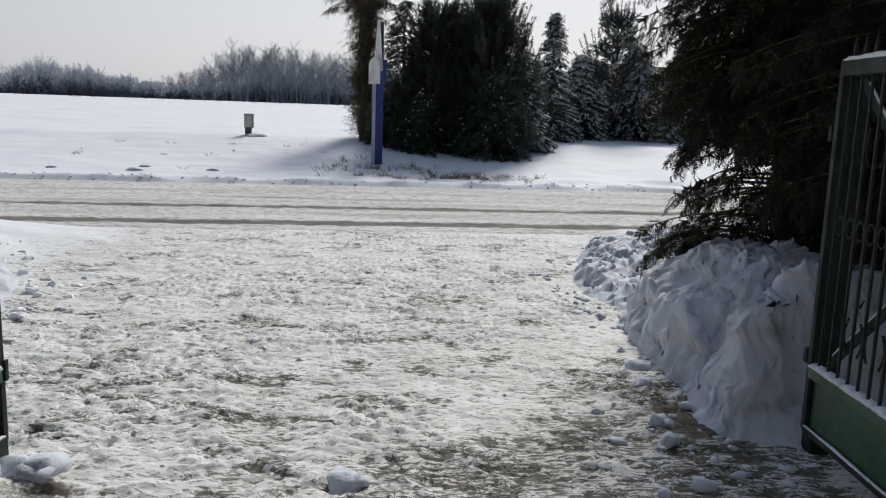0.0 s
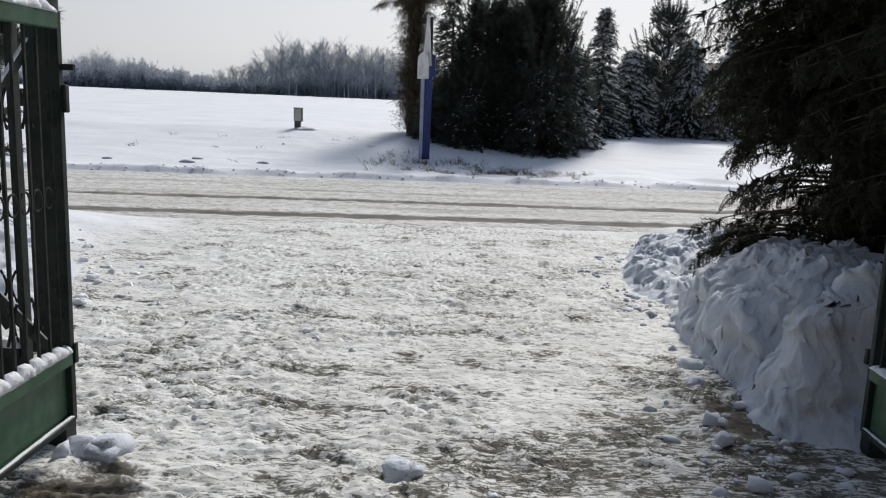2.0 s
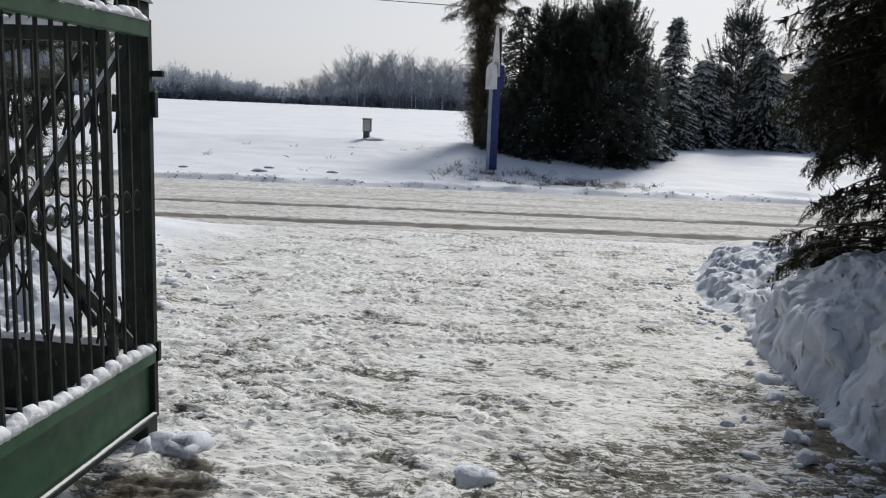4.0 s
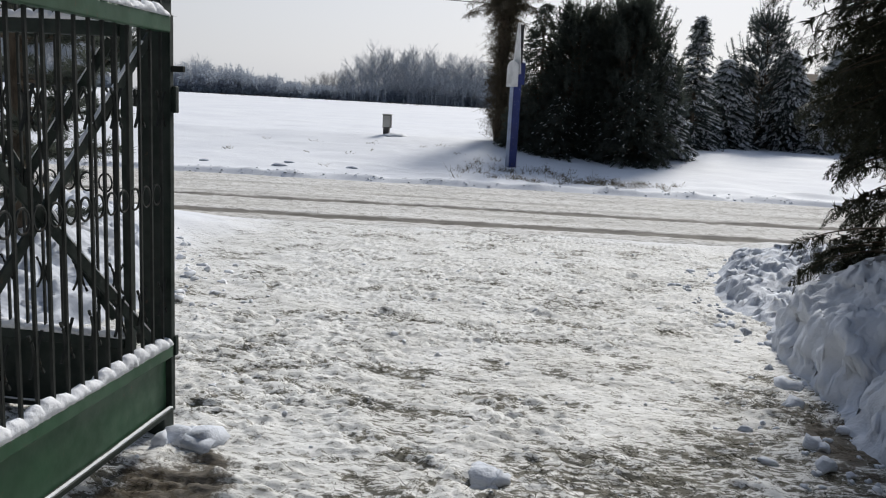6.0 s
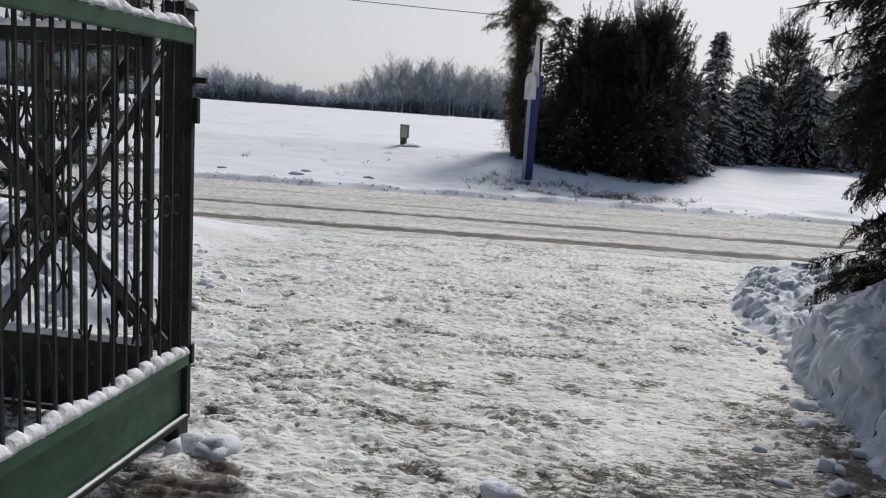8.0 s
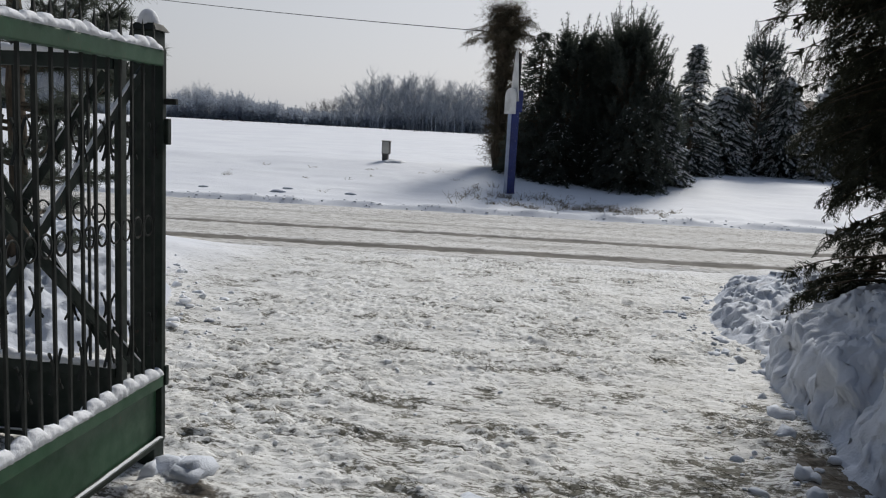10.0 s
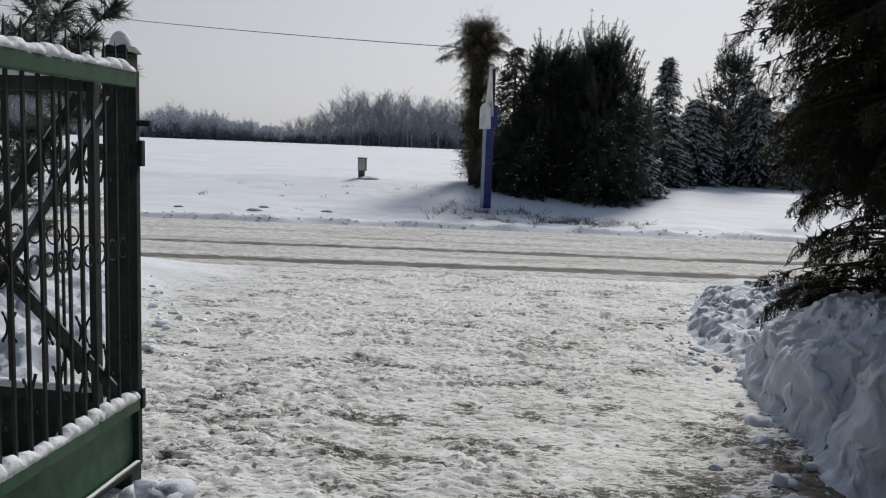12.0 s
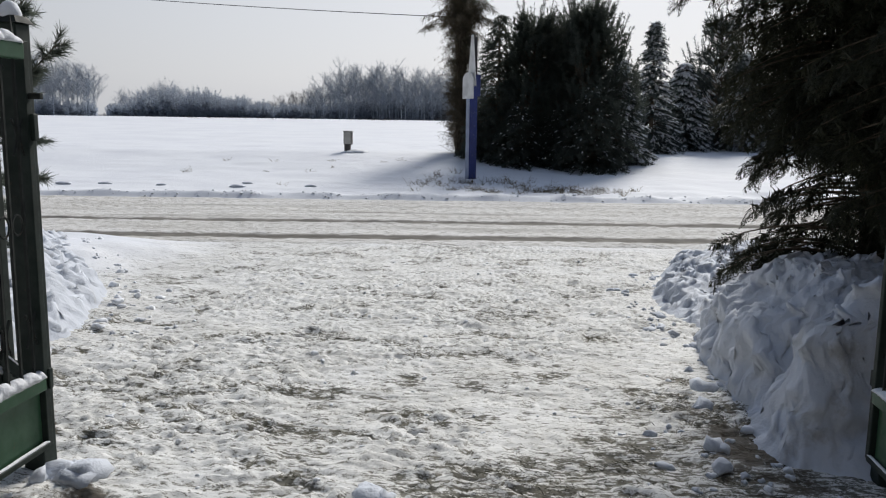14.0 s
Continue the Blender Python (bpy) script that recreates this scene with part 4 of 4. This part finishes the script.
# the copy at (3.0, 4.0) is an unseen addition that darkens the gate leaf
for m, text in ((pose(2.45, 5.75, -0.1, 0, 0, 130), "dense dark conifer behind the snow bank by the gate"),
                (pose(3.0, 4.0, -0.05, 0, 0, 250), "dense dark conifer added out of view to shade the gate"),
                (pose(3.5, 8.3, -0.2, 0, 0, 40), "dense dark conifer shading the snow bank")):
    tagged(copy_thing(second, m), text)


def pine(name, place, height, radius, seed, label, shoots=420, leaf=M_PINE, low=0.05, snow=0, group=""):
    """A bushy pine with upright candle-like shoots."""
    rs = np.random.RandomState(seed)
    stem = stem_arrays(rs, height * 0.93, 0.03 + height * 0.018, 0.02, 0.01)
    lob = rs.rand(6) * 6.28

    def spread(h, a):
        k = (1 - np.clip(h, 0, 1)) ** 0.72 * (0.80 + 0.20 * smooth(0.0, 0.22, h))
        return radius * k * (1 + 0.16 * math.sin(3 * a + lob[0]) + 0.10 * math.sin(5 * a + lob[1] + 7 * h)) + 0.12

    zs = height * (low + (0.93 - low) * rs.rand(shoots) ** 0.9)
    paths = branch_paths(rs, height, spread, zs, 0.35, -0.22)
    S, W, L = [], [], []
    for p in paths:
        tip = p[-1]
        up = unit((unit((p[-1] - p[-2])[None])[0] * 0.35 + np.array([0, 0, 1.0]) + 0.13 * rs.randn(3))[None])[0]
        S.append(tip - up * 0.1)
        W.append(up)
        high = max(0.0, p[-1][2] / height - 0.35)
        L.append(0.30 + 0.30 * rs.rand() + 1.2 * high * rs.rand() ** 2)
        for _ in range(3):
            f = rs.rand() * 0.8 + 0.2
            q = p[0] + (p[-1] - p[0]) * f
            d = unit((unit((p[-1] - p[0])[None])[0] + np.array([0, 0, 0.35]) + 0.6 * rs.randn(3))[None])[0]
            S.append(q)
            W.append(d)
            L.append(0.25 + 0.35 * rs.rand())
    S, W, L = np.array(S), np.array(W), np.array(L)
    crown = join_arrays([needles(rs, S, W, L, 74, 0.105, 0.019, 0.80), twig_strips(S, W, L, 0.016)])
    extra = snow_tufts(rs, paths[: len(paths) // 2], snow, 0.07) if snow else None
    return tree(name, place, label, "tree", stem, limb_arrays(paths, 0.022), crown, M_BARK, leaf, extra, group)


def spruce(name, place, height, radius, seed, label, boughs=260, snow=2, leaf=M_FIR, group="", power=0.85, pads=0.075):
    """A spruce or fir: flat drooping boughs in tiers, snow on them."""
    rs = np.random.RandomState(seed)
    stem = stem_arrays(rs, height * 0.97, 0.03 + height * 0.016, 0.012, 0.005)
    boughs = int(boughs * 1.35)
    tiers = np.clip(rs.rand(boughs) ** 1.2 + 0.02 * rs.randn(boughs), 0, 1)
    zs = height * (0.03 + 0.94 * tiers)

    def spread(h, a):
        return radius * max(1 - h, 0.0) ** power * (1 + 0.12 * math.sin(3 * a + seed)) + 0.10

    paths = branch_paths(rs, height, spread, zs, 0.05, 0.28)
    S, W, L = twigs_of(rs, paths, 9, 0.45, 0.15, 0.95)
    crown = join_arrays([needles(rs, S, W, L, 13, 0.12, 0.024, 0.55, 0.2), twig_strips(S, W, L, 0.008)])
    extra = snow_tufts(rs, paths, snow, pads) if snow else None
    return tree(name, place, label, "tree", stem, limb_arrays(paths, 0.018), crown, M_BARK, leaf, extra, group)


def on(x, y):
    return (x, y, float(base_z(x, y)) - 0.02)


G1 = "conifers across the road"
pine("pine", on(-0.35, 29.2), 4.75, 1.5, 41, "dark bushy pine with upright shoots in a roadside clump", 330, group=G1)
pine("pine", on(1.35, 28.8), 5.0, 1.85, 42, "tallest dark bushy pine of the roadside clump", 430, group=G1)
pine("pine", on(0.55, 30.4), 4.3, 1.5, 43, "dark pine at the back of the roadside clump", 300, group=G1)
spruce("spruce", on(-1.55, 28.9), 4.9, 1.25, 44, "slim dark spruce between the larch and pines", 230, 0, M_PINE, G1)
spruce("spruce", on(1.5, 27.3), 2.6, 1.5, 45, "low dark spruce in front of the pines", 200, 1, M_PINE, G1, 0.6, 0.05)
spruce("spruce", on(-0.75, 27.9), 1.9, 1.15, 56, "low dark spruce filling the foot of the clump", 170, 1, M_PINE, G1, 0.6, 0.045)
spruce("spruce", on(0.4, 28.2), 1.8, 1.05, 58, "low dark spruce between the pine stems", 170, 1, M_PINE, G1, 0.6, 0.045)
spruce("spruce", on(-1.9, 29.4), 2.2, 0.95, 57, "low dark spruce beside the larch stem", 150, 0, M_PINE, G1, 0.6)
spruce("spruce", on(2.45, 28.9), 3.4, 1.05, 46, "snow-dusted spruce at the edge of the clump", 300, 9, M_FIR, G1, 0.8, 0.07)
spruce("spruce", on(4.05, 33.0), 5.0, 1.25, 47, "pointed spruce with snowy boughs behind the clump", 230, 9, M_FIR, G1, 1.05, 0.06)
pine("pine", on(7.2, 36.5), 5.4, 1.75, 48, "pine with upswept branches and snow on its boughs", 190, M_FIR, snow=11, group=G1)
spruce("spruce", on(5.7, 35.8), 3.6, 1.6, 49, "broad snow-laden fir at the field edge", 280, 9, M_FIR, G1, 0.8, 0.085)
spruce("spruce", on(8.3, 37.0), 4.2, 2.0, 50, "broad fir heavily laden with snow", 290, 10, M_FIR, G1, 0.75, 0.10)
spruce("spruce", on(10.6, 37.5), 4.6, 2.1, 52, "snow-laden fir at the end of the row", 320, 8, M_FIR, G1, 0.7, 0.11)
spruce("spruce", on(13.4, 38.5), 5.2, 2.2, 53, "tall snowy fir beyond the row", 280, 6, M_FIR, G1, 0.7, 0.09)
spruce("spruce", on(16.4, 39.5), 5.4, 2.3, 54, "tall snowy fir by the house garden", 280, 6, M_FIR, G1, 0.7, 0.09)
spruce("young_spruce", on(9.2, 35.3), 0.95, 0.62, 55, "small young spruce almost covered with snow", 90, 8, M_FIR, G1, 0.5, 0.09)


def larch(x, y):
    rs = np.random.RandomState(61)
    H = 5.6
    stem = stem_arrays(rs, H, 0.27, 0.17, -0.004, 12)
    zs = np.concatenate([rs.uniform(4.4, 5.5, 26), rs.uniform(0.5, 4.6, 120)])
    paths = branch_paths(rs, H, lambda h, a: (0.75 if h > 0.76 else 0.5), zs, 0.75, 0.35)
    paths += branch_paths(rs, H, lambda h, a: 1.35, rs.uniform(4.3, 5.3, 16), 0.30, 0.42, az=np.arange(16) * 2.4)
    paths += branch_paths(rs, H, lambda h, a: 1.5, [5.0, 4.7], 0.22, 0.36, az=[3.1, 0.1])
    S, W, L = twigs_of(rs, paths, 40, 0.6, 1.3, 0.7, 0.05)
    n2 = 2600
    S2 = np.stack([0.22 * rs.randn(n2), 0.22 * rs.randn(n2), rs.uniform(0.2, 5.6, n2)], 1)
    W2 = unit(np.concatenate([rs.randn(n2, 2), 0.1 + 0.6 * rs.randn(n2, 1)], 1))
    L2 = 0.25 + 0.45 * rs.rand(n2)
    n3 = 900
    S3 = np.stack([0.22 * rs.randn(n3), 0.22 * rs.randn(n3), rs.uniform(4.8, 5.6, n3)], 1)
    W3 = unit(np.concatenate([0.9 * rs.randn(n3, 2), 0.25 + 0.7 * rs.rand(n3, 1)], 1))
    L3 = 0.35 + 0.55 * rs.rand(n3)
    S, W, L = np.concatenate([S, S2, S3]), np.concatenate([W, W2, W3]), np.concatenate([L, L2, L3])
    crown = join_arrays([twig_strips(S, W, L, 0.0065), needles(rs, S, W, L, 5, 0.15, 0.010, 0.6, 0.2)])
    return tree("larch", on(x, y), "topped bare larch with hanging brown twigs", "tree", stem, limb_arrays(paths, 0.014), crown, M_BARK, M_LARCH)


larch(-2.95, 30.6)


def left_pine():
    """Long-needled pine behind the wicket, seen through the bars and over them."""
    rs = np.random.RandomState(71)
    H = 5.2
    stem = stem_arrays(rs, H, 0.10, 0.03, 0.0)
    zs = 0.25 + 4.7 * rs.rand(64)
    paths = branch_paths(rs, H, lambda h, a: 0.8 * (1 - h) ** 0.5 + 0.2, zs, 0.22, 0.12)
    # long boughs reaching over the wicket: heading, reach, root and tip height
    for az, reach, z0, z1 in ((-0.55, 2.0, 2.15, 2.5), (-0.62, 1.85, 2.3, 2.66), (-0.70, 1.75, 2.1, 2.4), (-0.64, 1.6, 2.4, 2.85), (-0.58, 1.75, 2.0, 2.3),
                              (-0.53, 2.1, 1.68, 2.08), (-0.57, 1.9, 1.65, 1.92), (-0.78, 1.5, 1.3, 1.5)):
        u = np.linspace(0, 1, 9)
        bend = az + 0.10 * np.sin(3 * u) * (1 - u)
        paths.append(np.stack([reach * u * np.cos(bend), reach * u * np.sin(bend), z0 + (z1 - z0) * u ** 1.5 - 0.10 * np.sin(math.pi * u)], 1))
    S, W, L = twigs_of(rs, paths, 20, 0.34, -0.15, 0.8, 0.2)
    crown = join_arrays([needles(rs, S, W, L, 60, 0.095, 0.0075, 0.45), twig_strips(S, W, L, 0.006)])
    extra = snow_tufts(rs, paths[::3], 2, 0.05)
    return tree("pine", (-5.2, 7.4, -0.1), "long-needled pine behind the wicket gate", "tree", stem, limb_arrays(paths, 0.022), crown, M_BARK, M_PINE, extra)


left_pine()


# ---------------- far woods ----------------
def bare_tree(rs, height, width):
    """A leafless tree as slim wedges: stem, forks, twigs."""
    S, W, L, R = [], [], [], []

    def grow(p, d, ln, r, depth):
        S.append(p)
        W.append(d)
        L.append(ln)
        R.append(r)
        if depth == 0:
            return
        k = (10, 8, 7)[3 - depth]
        for i in range(k):
            f = (0.26 if depth == 3 else 0.35) + 0.66 * (i + rs.rand()) / k
            e = d * 0.60 + np.array([rs.randn() * width, rs.randn() * width, 0.20])
            grow(p + d * ln * f, e / np.linalg.norm(e), ln * (0.36 + 0.16 * rs.rand()), r * 0.5, depth - 1)

    grow(np.zeros(3), np.array([0.03 * rs.randn(), 0.03 * rs.randn(), 1.0]), height * 0.76, height * 0.011, 3)
    return twig_strips(np.array(S), np.array(W), np.array(L), np.array(R)[:, None])


def placed(arr, x, y, s, a):
    v, f = arr
    c, k = math.cos(a), math.sin(a)
    m = np.array([[c, k, 0], [-k, c, 0], [0, 0, 1]])
    return v @ m * s + np.array([x, y, float(base_z(x, y)) - 0.3]), f


def far_wood(name, az0, az1, dist, n, heights, seed, label, mat, width=0.42):
    rs = np.random.RandomState(seed)
    kinds = [bare_tree(rs, 10.0, width) for _ in range(5)]
    items = []
    for i in range(n):
        az = radians(az0 + (az1 - az0) * (i + rs.rand()) / n)
        d = dist * (0.93 + 0.2 * rs.rand())
        f = (i + 0.5) / n
        h = np.interp(f, np.linspace(0, 1, len(heights)), heights) * (0.72 + 0.4 * rs.rand())
        items.append(placed(kinds[rs.randint(5)], -0.45 + d * math.sin(az), d * math.cos(az), h / 10.0, rs.rand() * 6.28))
    vs, fs = join_arrays(items)
    return tagged(put(name, tri_mesh(name, vs, fs, mat)), label, "woods", kind="stuff")


def brush(name, az0, az1, dist, n, heights, seed, label, mat):
    """A dense low belt of thicket."""
    rs = np.random.RandomState(seed)
    f = rs.rand(n)
    az = np.radians(az0 + (az1 - az0) * f)
    d = dist * (0.95 + 0.12 * rs.rand(n))
    h = np.interp(f, np.linspace(0, 1, len(heights)), heights) * (0.75 + 0.3 * vnoise(f * 60, seed)) * (0.6 + 0.5 * rs.rand(n))
    x, y = -0.45 + d * np.sin(az), d * np.cos(az)
    S = np.stack([x, y, base_z(x, y) - 0.3], 1)
    W = unit(np.stack([0.22 * rs.randn(n), 0.1 * rs.randn(n), np.ones(n)], 1))
    v0 = needles(rs, S, W, h * 0.6, 22, 0.7, 0.30, 0.75)
    v1 = twig_strips(S, W, h, 0.10)
    v2 = needles(rs, S, W, h * 0.92, 18, 0.55, 0.14, 0.8)
    vs, fs = join_arrays([v0, v1, v2])
    return tagged(put(name, tri_mesh(name, vs, fs, mat)), label, "woods", kind="stuff")


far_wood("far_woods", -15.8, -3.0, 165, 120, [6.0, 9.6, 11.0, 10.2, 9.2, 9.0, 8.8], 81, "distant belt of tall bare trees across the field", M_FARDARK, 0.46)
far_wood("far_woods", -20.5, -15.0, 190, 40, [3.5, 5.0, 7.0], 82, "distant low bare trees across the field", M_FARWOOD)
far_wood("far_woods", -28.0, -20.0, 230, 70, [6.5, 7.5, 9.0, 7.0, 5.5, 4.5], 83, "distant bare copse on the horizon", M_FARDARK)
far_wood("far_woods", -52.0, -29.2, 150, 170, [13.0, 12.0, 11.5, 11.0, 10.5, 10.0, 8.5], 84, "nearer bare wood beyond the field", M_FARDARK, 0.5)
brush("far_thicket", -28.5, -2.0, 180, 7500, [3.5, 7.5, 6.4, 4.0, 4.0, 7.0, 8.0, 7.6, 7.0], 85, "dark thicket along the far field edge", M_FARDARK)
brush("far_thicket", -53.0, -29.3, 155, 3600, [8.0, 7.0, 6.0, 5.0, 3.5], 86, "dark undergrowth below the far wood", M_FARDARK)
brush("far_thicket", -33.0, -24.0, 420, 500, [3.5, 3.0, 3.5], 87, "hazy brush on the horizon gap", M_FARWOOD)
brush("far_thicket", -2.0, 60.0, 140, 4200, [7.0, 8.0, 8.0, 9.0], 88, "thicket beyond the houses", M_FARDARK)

# ---------------- roadside post with signs ----------------
post = thing("sign_post", (-2.10, 24.78, float(base_z(-2.1, 24.78)) - 0.05), "blue roadside post with white sign plates seen edge-on", "sign post")
TW = Matrix.Rotation(radians(38), 4, "Z")


def turned(bm):
    bmesh.ops.transform(bm, matrix=TW, verts=bm.verts)
    return bm


part("column", turned(box_bm((0.25, 0.22, 3.0), (0, 0, 1.48), 0.015)), M_BLUE, post)
part("side_strip", turned(box_bm((0.012, 0.17, 2.45), (-0.130, 0, 1.25), 0.003)), M_PALE, post, "scraped pale side of the blue post")
part("collar", turned(box_bm((0.34, 0.30, 0.62), (0.03, 0, 2.72), 0.02)), M_BLUE, post)
part("snow_cap", turned(shift(snow_row_bm(-0.16, 0.2, 0.28, 0.10, 91), (0, 0, 3.02))), M_SNOW, post, "snow on the post head", True)


def plate_bm(outline, thick, at):
    """A flat plate in the y-z plane."""
    bm = bmesh.new()
    a = [bm.verts.new((0, y, z)) for y, z in outline]
    b = [bm.verts.new((thick, y, z)) for y, z in outline]
    bm.faces.new(a)
    bm.faces.new(b[::-1])
    for k in range(len(a)):
        bm.faces.new((a[k], b[k], b[(k + 1) % len(a)], a[(k + 1) % len(a)]))
    bmesh.ops.translate(bm, vec=at, verts=bm.verts)
    return bm


rnd = [(0.28 * math.cos(a), 0.40 + 0.22 * math.sin(a)) for a in [math.pi * k / 8 for k in range(9)]]
part("sign_plate", turned(plate_bm([(-0.28, -0.12), (0.28, -0.12)] + rnd, 0.02, (-0.175, -0.05, 2.46))), M_WHITE, post, "white rounded sign plate")
part("sign_blade", turned(plate_bm([(-0.22, 0), (0.22, 0), (0.05, 1.42), (-0.05, 1.42)], 0.02, (-0.07, -0.08, 2.70))), M_WHITE, post, "tall white tapering sign plate")
part("sign_back", turned(plate_bm([(-0.16, 0.3), (0.16, 0.3), (0.14, 1.36), (-0.14, 1.36)], 0.05, (0.02, 0.0, 2.70))), M_BLACK, post, "black back of the tall sign")

# ---------------- utility cabinet on the field ----------------
cab = thing("utility_cabinet", (-6.97, 30.0, float(base_z(-6.97, 30.0))), "small grey utility cabinet on a dark plinth in the field", "utility cabinet")
part("plinth", box_bm((0.21, 0.18, 0.40), (-0.02, 0, 0.14), 0.01), M_CABDARK, cab)
part("housing", box_bm((0.29, 0.22, 0.46), (0, 0, 0.52), 0.012), M_CABDARK, cab)
part("door", box_bm((0.25, 0.012, 0.41), (0, -0.114, 0.52), 0.004), M_CABINET, cab, "pale grey cabinet door")
part("roof", box_bm((0.33, 0.27, 0.03), (0, 0, 0.765), 0.008), M_CABINET, cab)
mound = bmesh.new()
bmesh.ops.create_uvsphere(mound, u_segments=24, v_segments=12, radius=1.0)
for v in mound.verts:
    v.co = Vector((v.co.x * 0.5, v.co.y * 0.4, v.co.z * 0.14)) * (1 + 0.25 * noise.noise(v.co * 2.2))
md = part("snow_drift", mound, M_SNOW, None, "", True)
md.location = (-6.62, 29.85, float(base_z(-6.62, 29.85)))
tagged(md, "low snow drift heaped against the cabinet foot", "snow drift")


# ---------------- grass, molehills, cable ----------------
def grass(n, spot, size, seed, label):
    rs = np.random.RandomState(seed)
    S, W, L = [], [], []
    for _ in range(n):
        x, y = spot(rs)
        z = float(ground_z(x, y)) - 0.02
        for _ in range(rs.randint(5, 12)):
            S.append((x + 0.09 * rs.randn(), y + 0.09 * rs.randn(), z))
            W.append((0.55 * rs.randn(), 0.55 * rs.randn(), 0.7))
            L.append(size * (0.4 + 0.9 * rs.rand()))
    S, W, L = np.array(S), unit(np.array(W)), np.array(L)
    v, f = join_arrays([twig_strips(S, W, L, 0.006), needles(rs, S, W, L, 2, 0.10, 0.008, 0.6, 0.4)])
    return tagged(put("dry_grass", tri_mesh("dry_grass", v, f, M_GRASS)), label, "dry grass", kind="stuff")


grass(40, lambda rs: (-1.9 + 0.9 * rs.randn(), 24.0 + 0.55 * rs.randn()), 0.24, 1, "tufts of dry grass poking from snow round the post")
grass(55, lambda rs: (rs.uniform(-2.5, 2.8), 22.6 + 0.35 * rs.randn() + 0.1 * rs.rand()), 0.15, 2, "flattened dry grass in the roadside snow")
grass(60, lambda rs: (-0.6 + 1.5 * rs.rand() + 0.9 * (rs.rand() < 0.5), 23.0 + 0.32 * rs.randn()), 0.11, 4, "matted dark grass in scraped roadside snow")
grass(12, lambda rs: (rs.uniform(-11, -3), rs.uniform(22.5, 28)), 0.13, 3, "sparse dry weed stalks on the field")


def turf(n, seed, label):
    """Short matted blades lying where the drive's snow is worn thin."""
    rs = np.random.RandomState(seed)
    x, y = rs.uniform(-3.6, 1.0, n * 14), 3.1 + 6.5 * rs.rand(n * 14) ** 1.4
    w = scuff(x, y)[1]
    best = np.argsort(-(w + 0.12 * rs.rand(len(w))))[:n]
    x, y, k = x[best].repeat(14), y[best].repeat(14), n * 14
    x, y = x + 0.035 * rs.randn(k), y + 0.035 * rs.randn(k)
    S = np.stack([x, y, ground_z(x, y) - 0.002], 1)
    W = unit(np.stack([rs.randn(k), rs.randn(k), 0.12 + 0.5 * rs.rand(k)], 1))
    v, f = twig_strips(S, W, 0.010 + 0.030 * rs.rand(k) ** 2, 0.0016)
    return tagged(put("turf", tri_mesh("turf", v, f, M_TURF)), label, "grass", kind="stuff")


grass(70, lambda rs: (rs.uniform(-45, -6), rs.uniform(96, 101)), 0.22, 6, "sparse stubble along the far edge of the field")
turf(1500, 17, "short dark matted grass showing through trodden snow")


def molehills():
    rs = np.random.RandomState(5)
    for k in range(6):
        x = -13.2 + 1.4 * k + 0.5 * rs.randn()
        y = 22.4 + 0.105 * (x + 6) + 0.9 * rs.rand()
        bm = bmesh.new()
        bmesh.ops.create_uvsphere(bm, u_segments=14, v_segments=8, radius=1.0)
        s = 0.07 + 0.05 * rs.rand()
        for v in bm.verts:
            v.co = Vector((v.co.x * s * 1.9, v.co.y * s, v.co.z * s * 0.45)) * (1 + 0.4 * noise.noise(v.co * 2.5 + Vector((k, 0, 0))))
        ob = part("molehill", bm, M_BANK, None, "", True)
        ob.location = (x, y, float(ground_z(x, y)) + 0.01)
        tagged(ob, "small grey snow-covered mound on the roadside field", "molehill", "molehills by the road")


molehills()

def utility_pole(x, y, top, label):
    p = thing("utility_pole", (x, y, float(base_z(x, y)) - 0.3), label, "utility pole")
    v, f = tube_arrays([(0, 0, 0), (0, 0, top * 0.5), (0, 0, top)], [0.12, 0.105, 0.085], 10)
    put("shaft", tri_mesh("shaft", v, f, M_BARK, True), p)
    part("bracket", box_bm((0.5, 0.06, 0.07), (0, 0, top - 0.12), 0.006), M_IRON, p)
    return p


utility_pole(-3.05, 32.2, 5.25, "weathered wooden pole hidden in the larch")
utility_pole(-43.2, 48.1, 10.0, "weathered wooden pole carrying the cable")
ends = (Vector((-3.05, 32.2, 5.30)), Vector((-43.2, 48.1, 10.3)))
cable_path = [tuple(ends[0].lerp(ends[1], u) - Vector((0, 0, 0.35 * 4 * u * (1 - u)))) for u in [k / 40 for k in range(41)]]
cb = part("overhead_cable", path_bm(cable_path, 0.016, 6), M_CABLE, None)
tagged(cb, "thin black overhead cable against the sky", "cable")

# ---------------- house behind the firs ----------------
house = thing("house", (11.8, 56.0, float(base_z(11.8, 56.0)) - 0.1), "low house with brown roof mostly hidden by firs", "house")
part("wall", box_bm((5.2, 7.0, 2.6), (0, 0, 1.3), 0.02), M_PLASTER, house)
rf = bmesh.new()
rv_ = [rf.verts.new(p) for p in ((-2.9, -4, 2.55), (2.9, -4, 2.55), (2.9, 4, 2.55), (-2.9, 4, 2.55), (-2.9, 0, 4.1), (2.9, 0, 4.1))]
for q in ((0, 1, 5, 4), (2, 3, 4, 5), (1, 2, 5), (3, 0, 4), (3, 2, 1, 0)):
    rf.faces.new([rv_[k] for k in q])
part("roof", rf, M_ROOF, house, "brown sheet roof")
for wx_ in (-1.4, 1.4):
    win = part("window", box_bm((1.2, 0.10, 1.2), (wx_, -3.5, 1.6), 0.01), M_WHITE, house)
    part("pane", box_bm((1.0, 0.02, 1.0), (wx_, -3.565, 1.6), 0.004), M_GLASS, win)
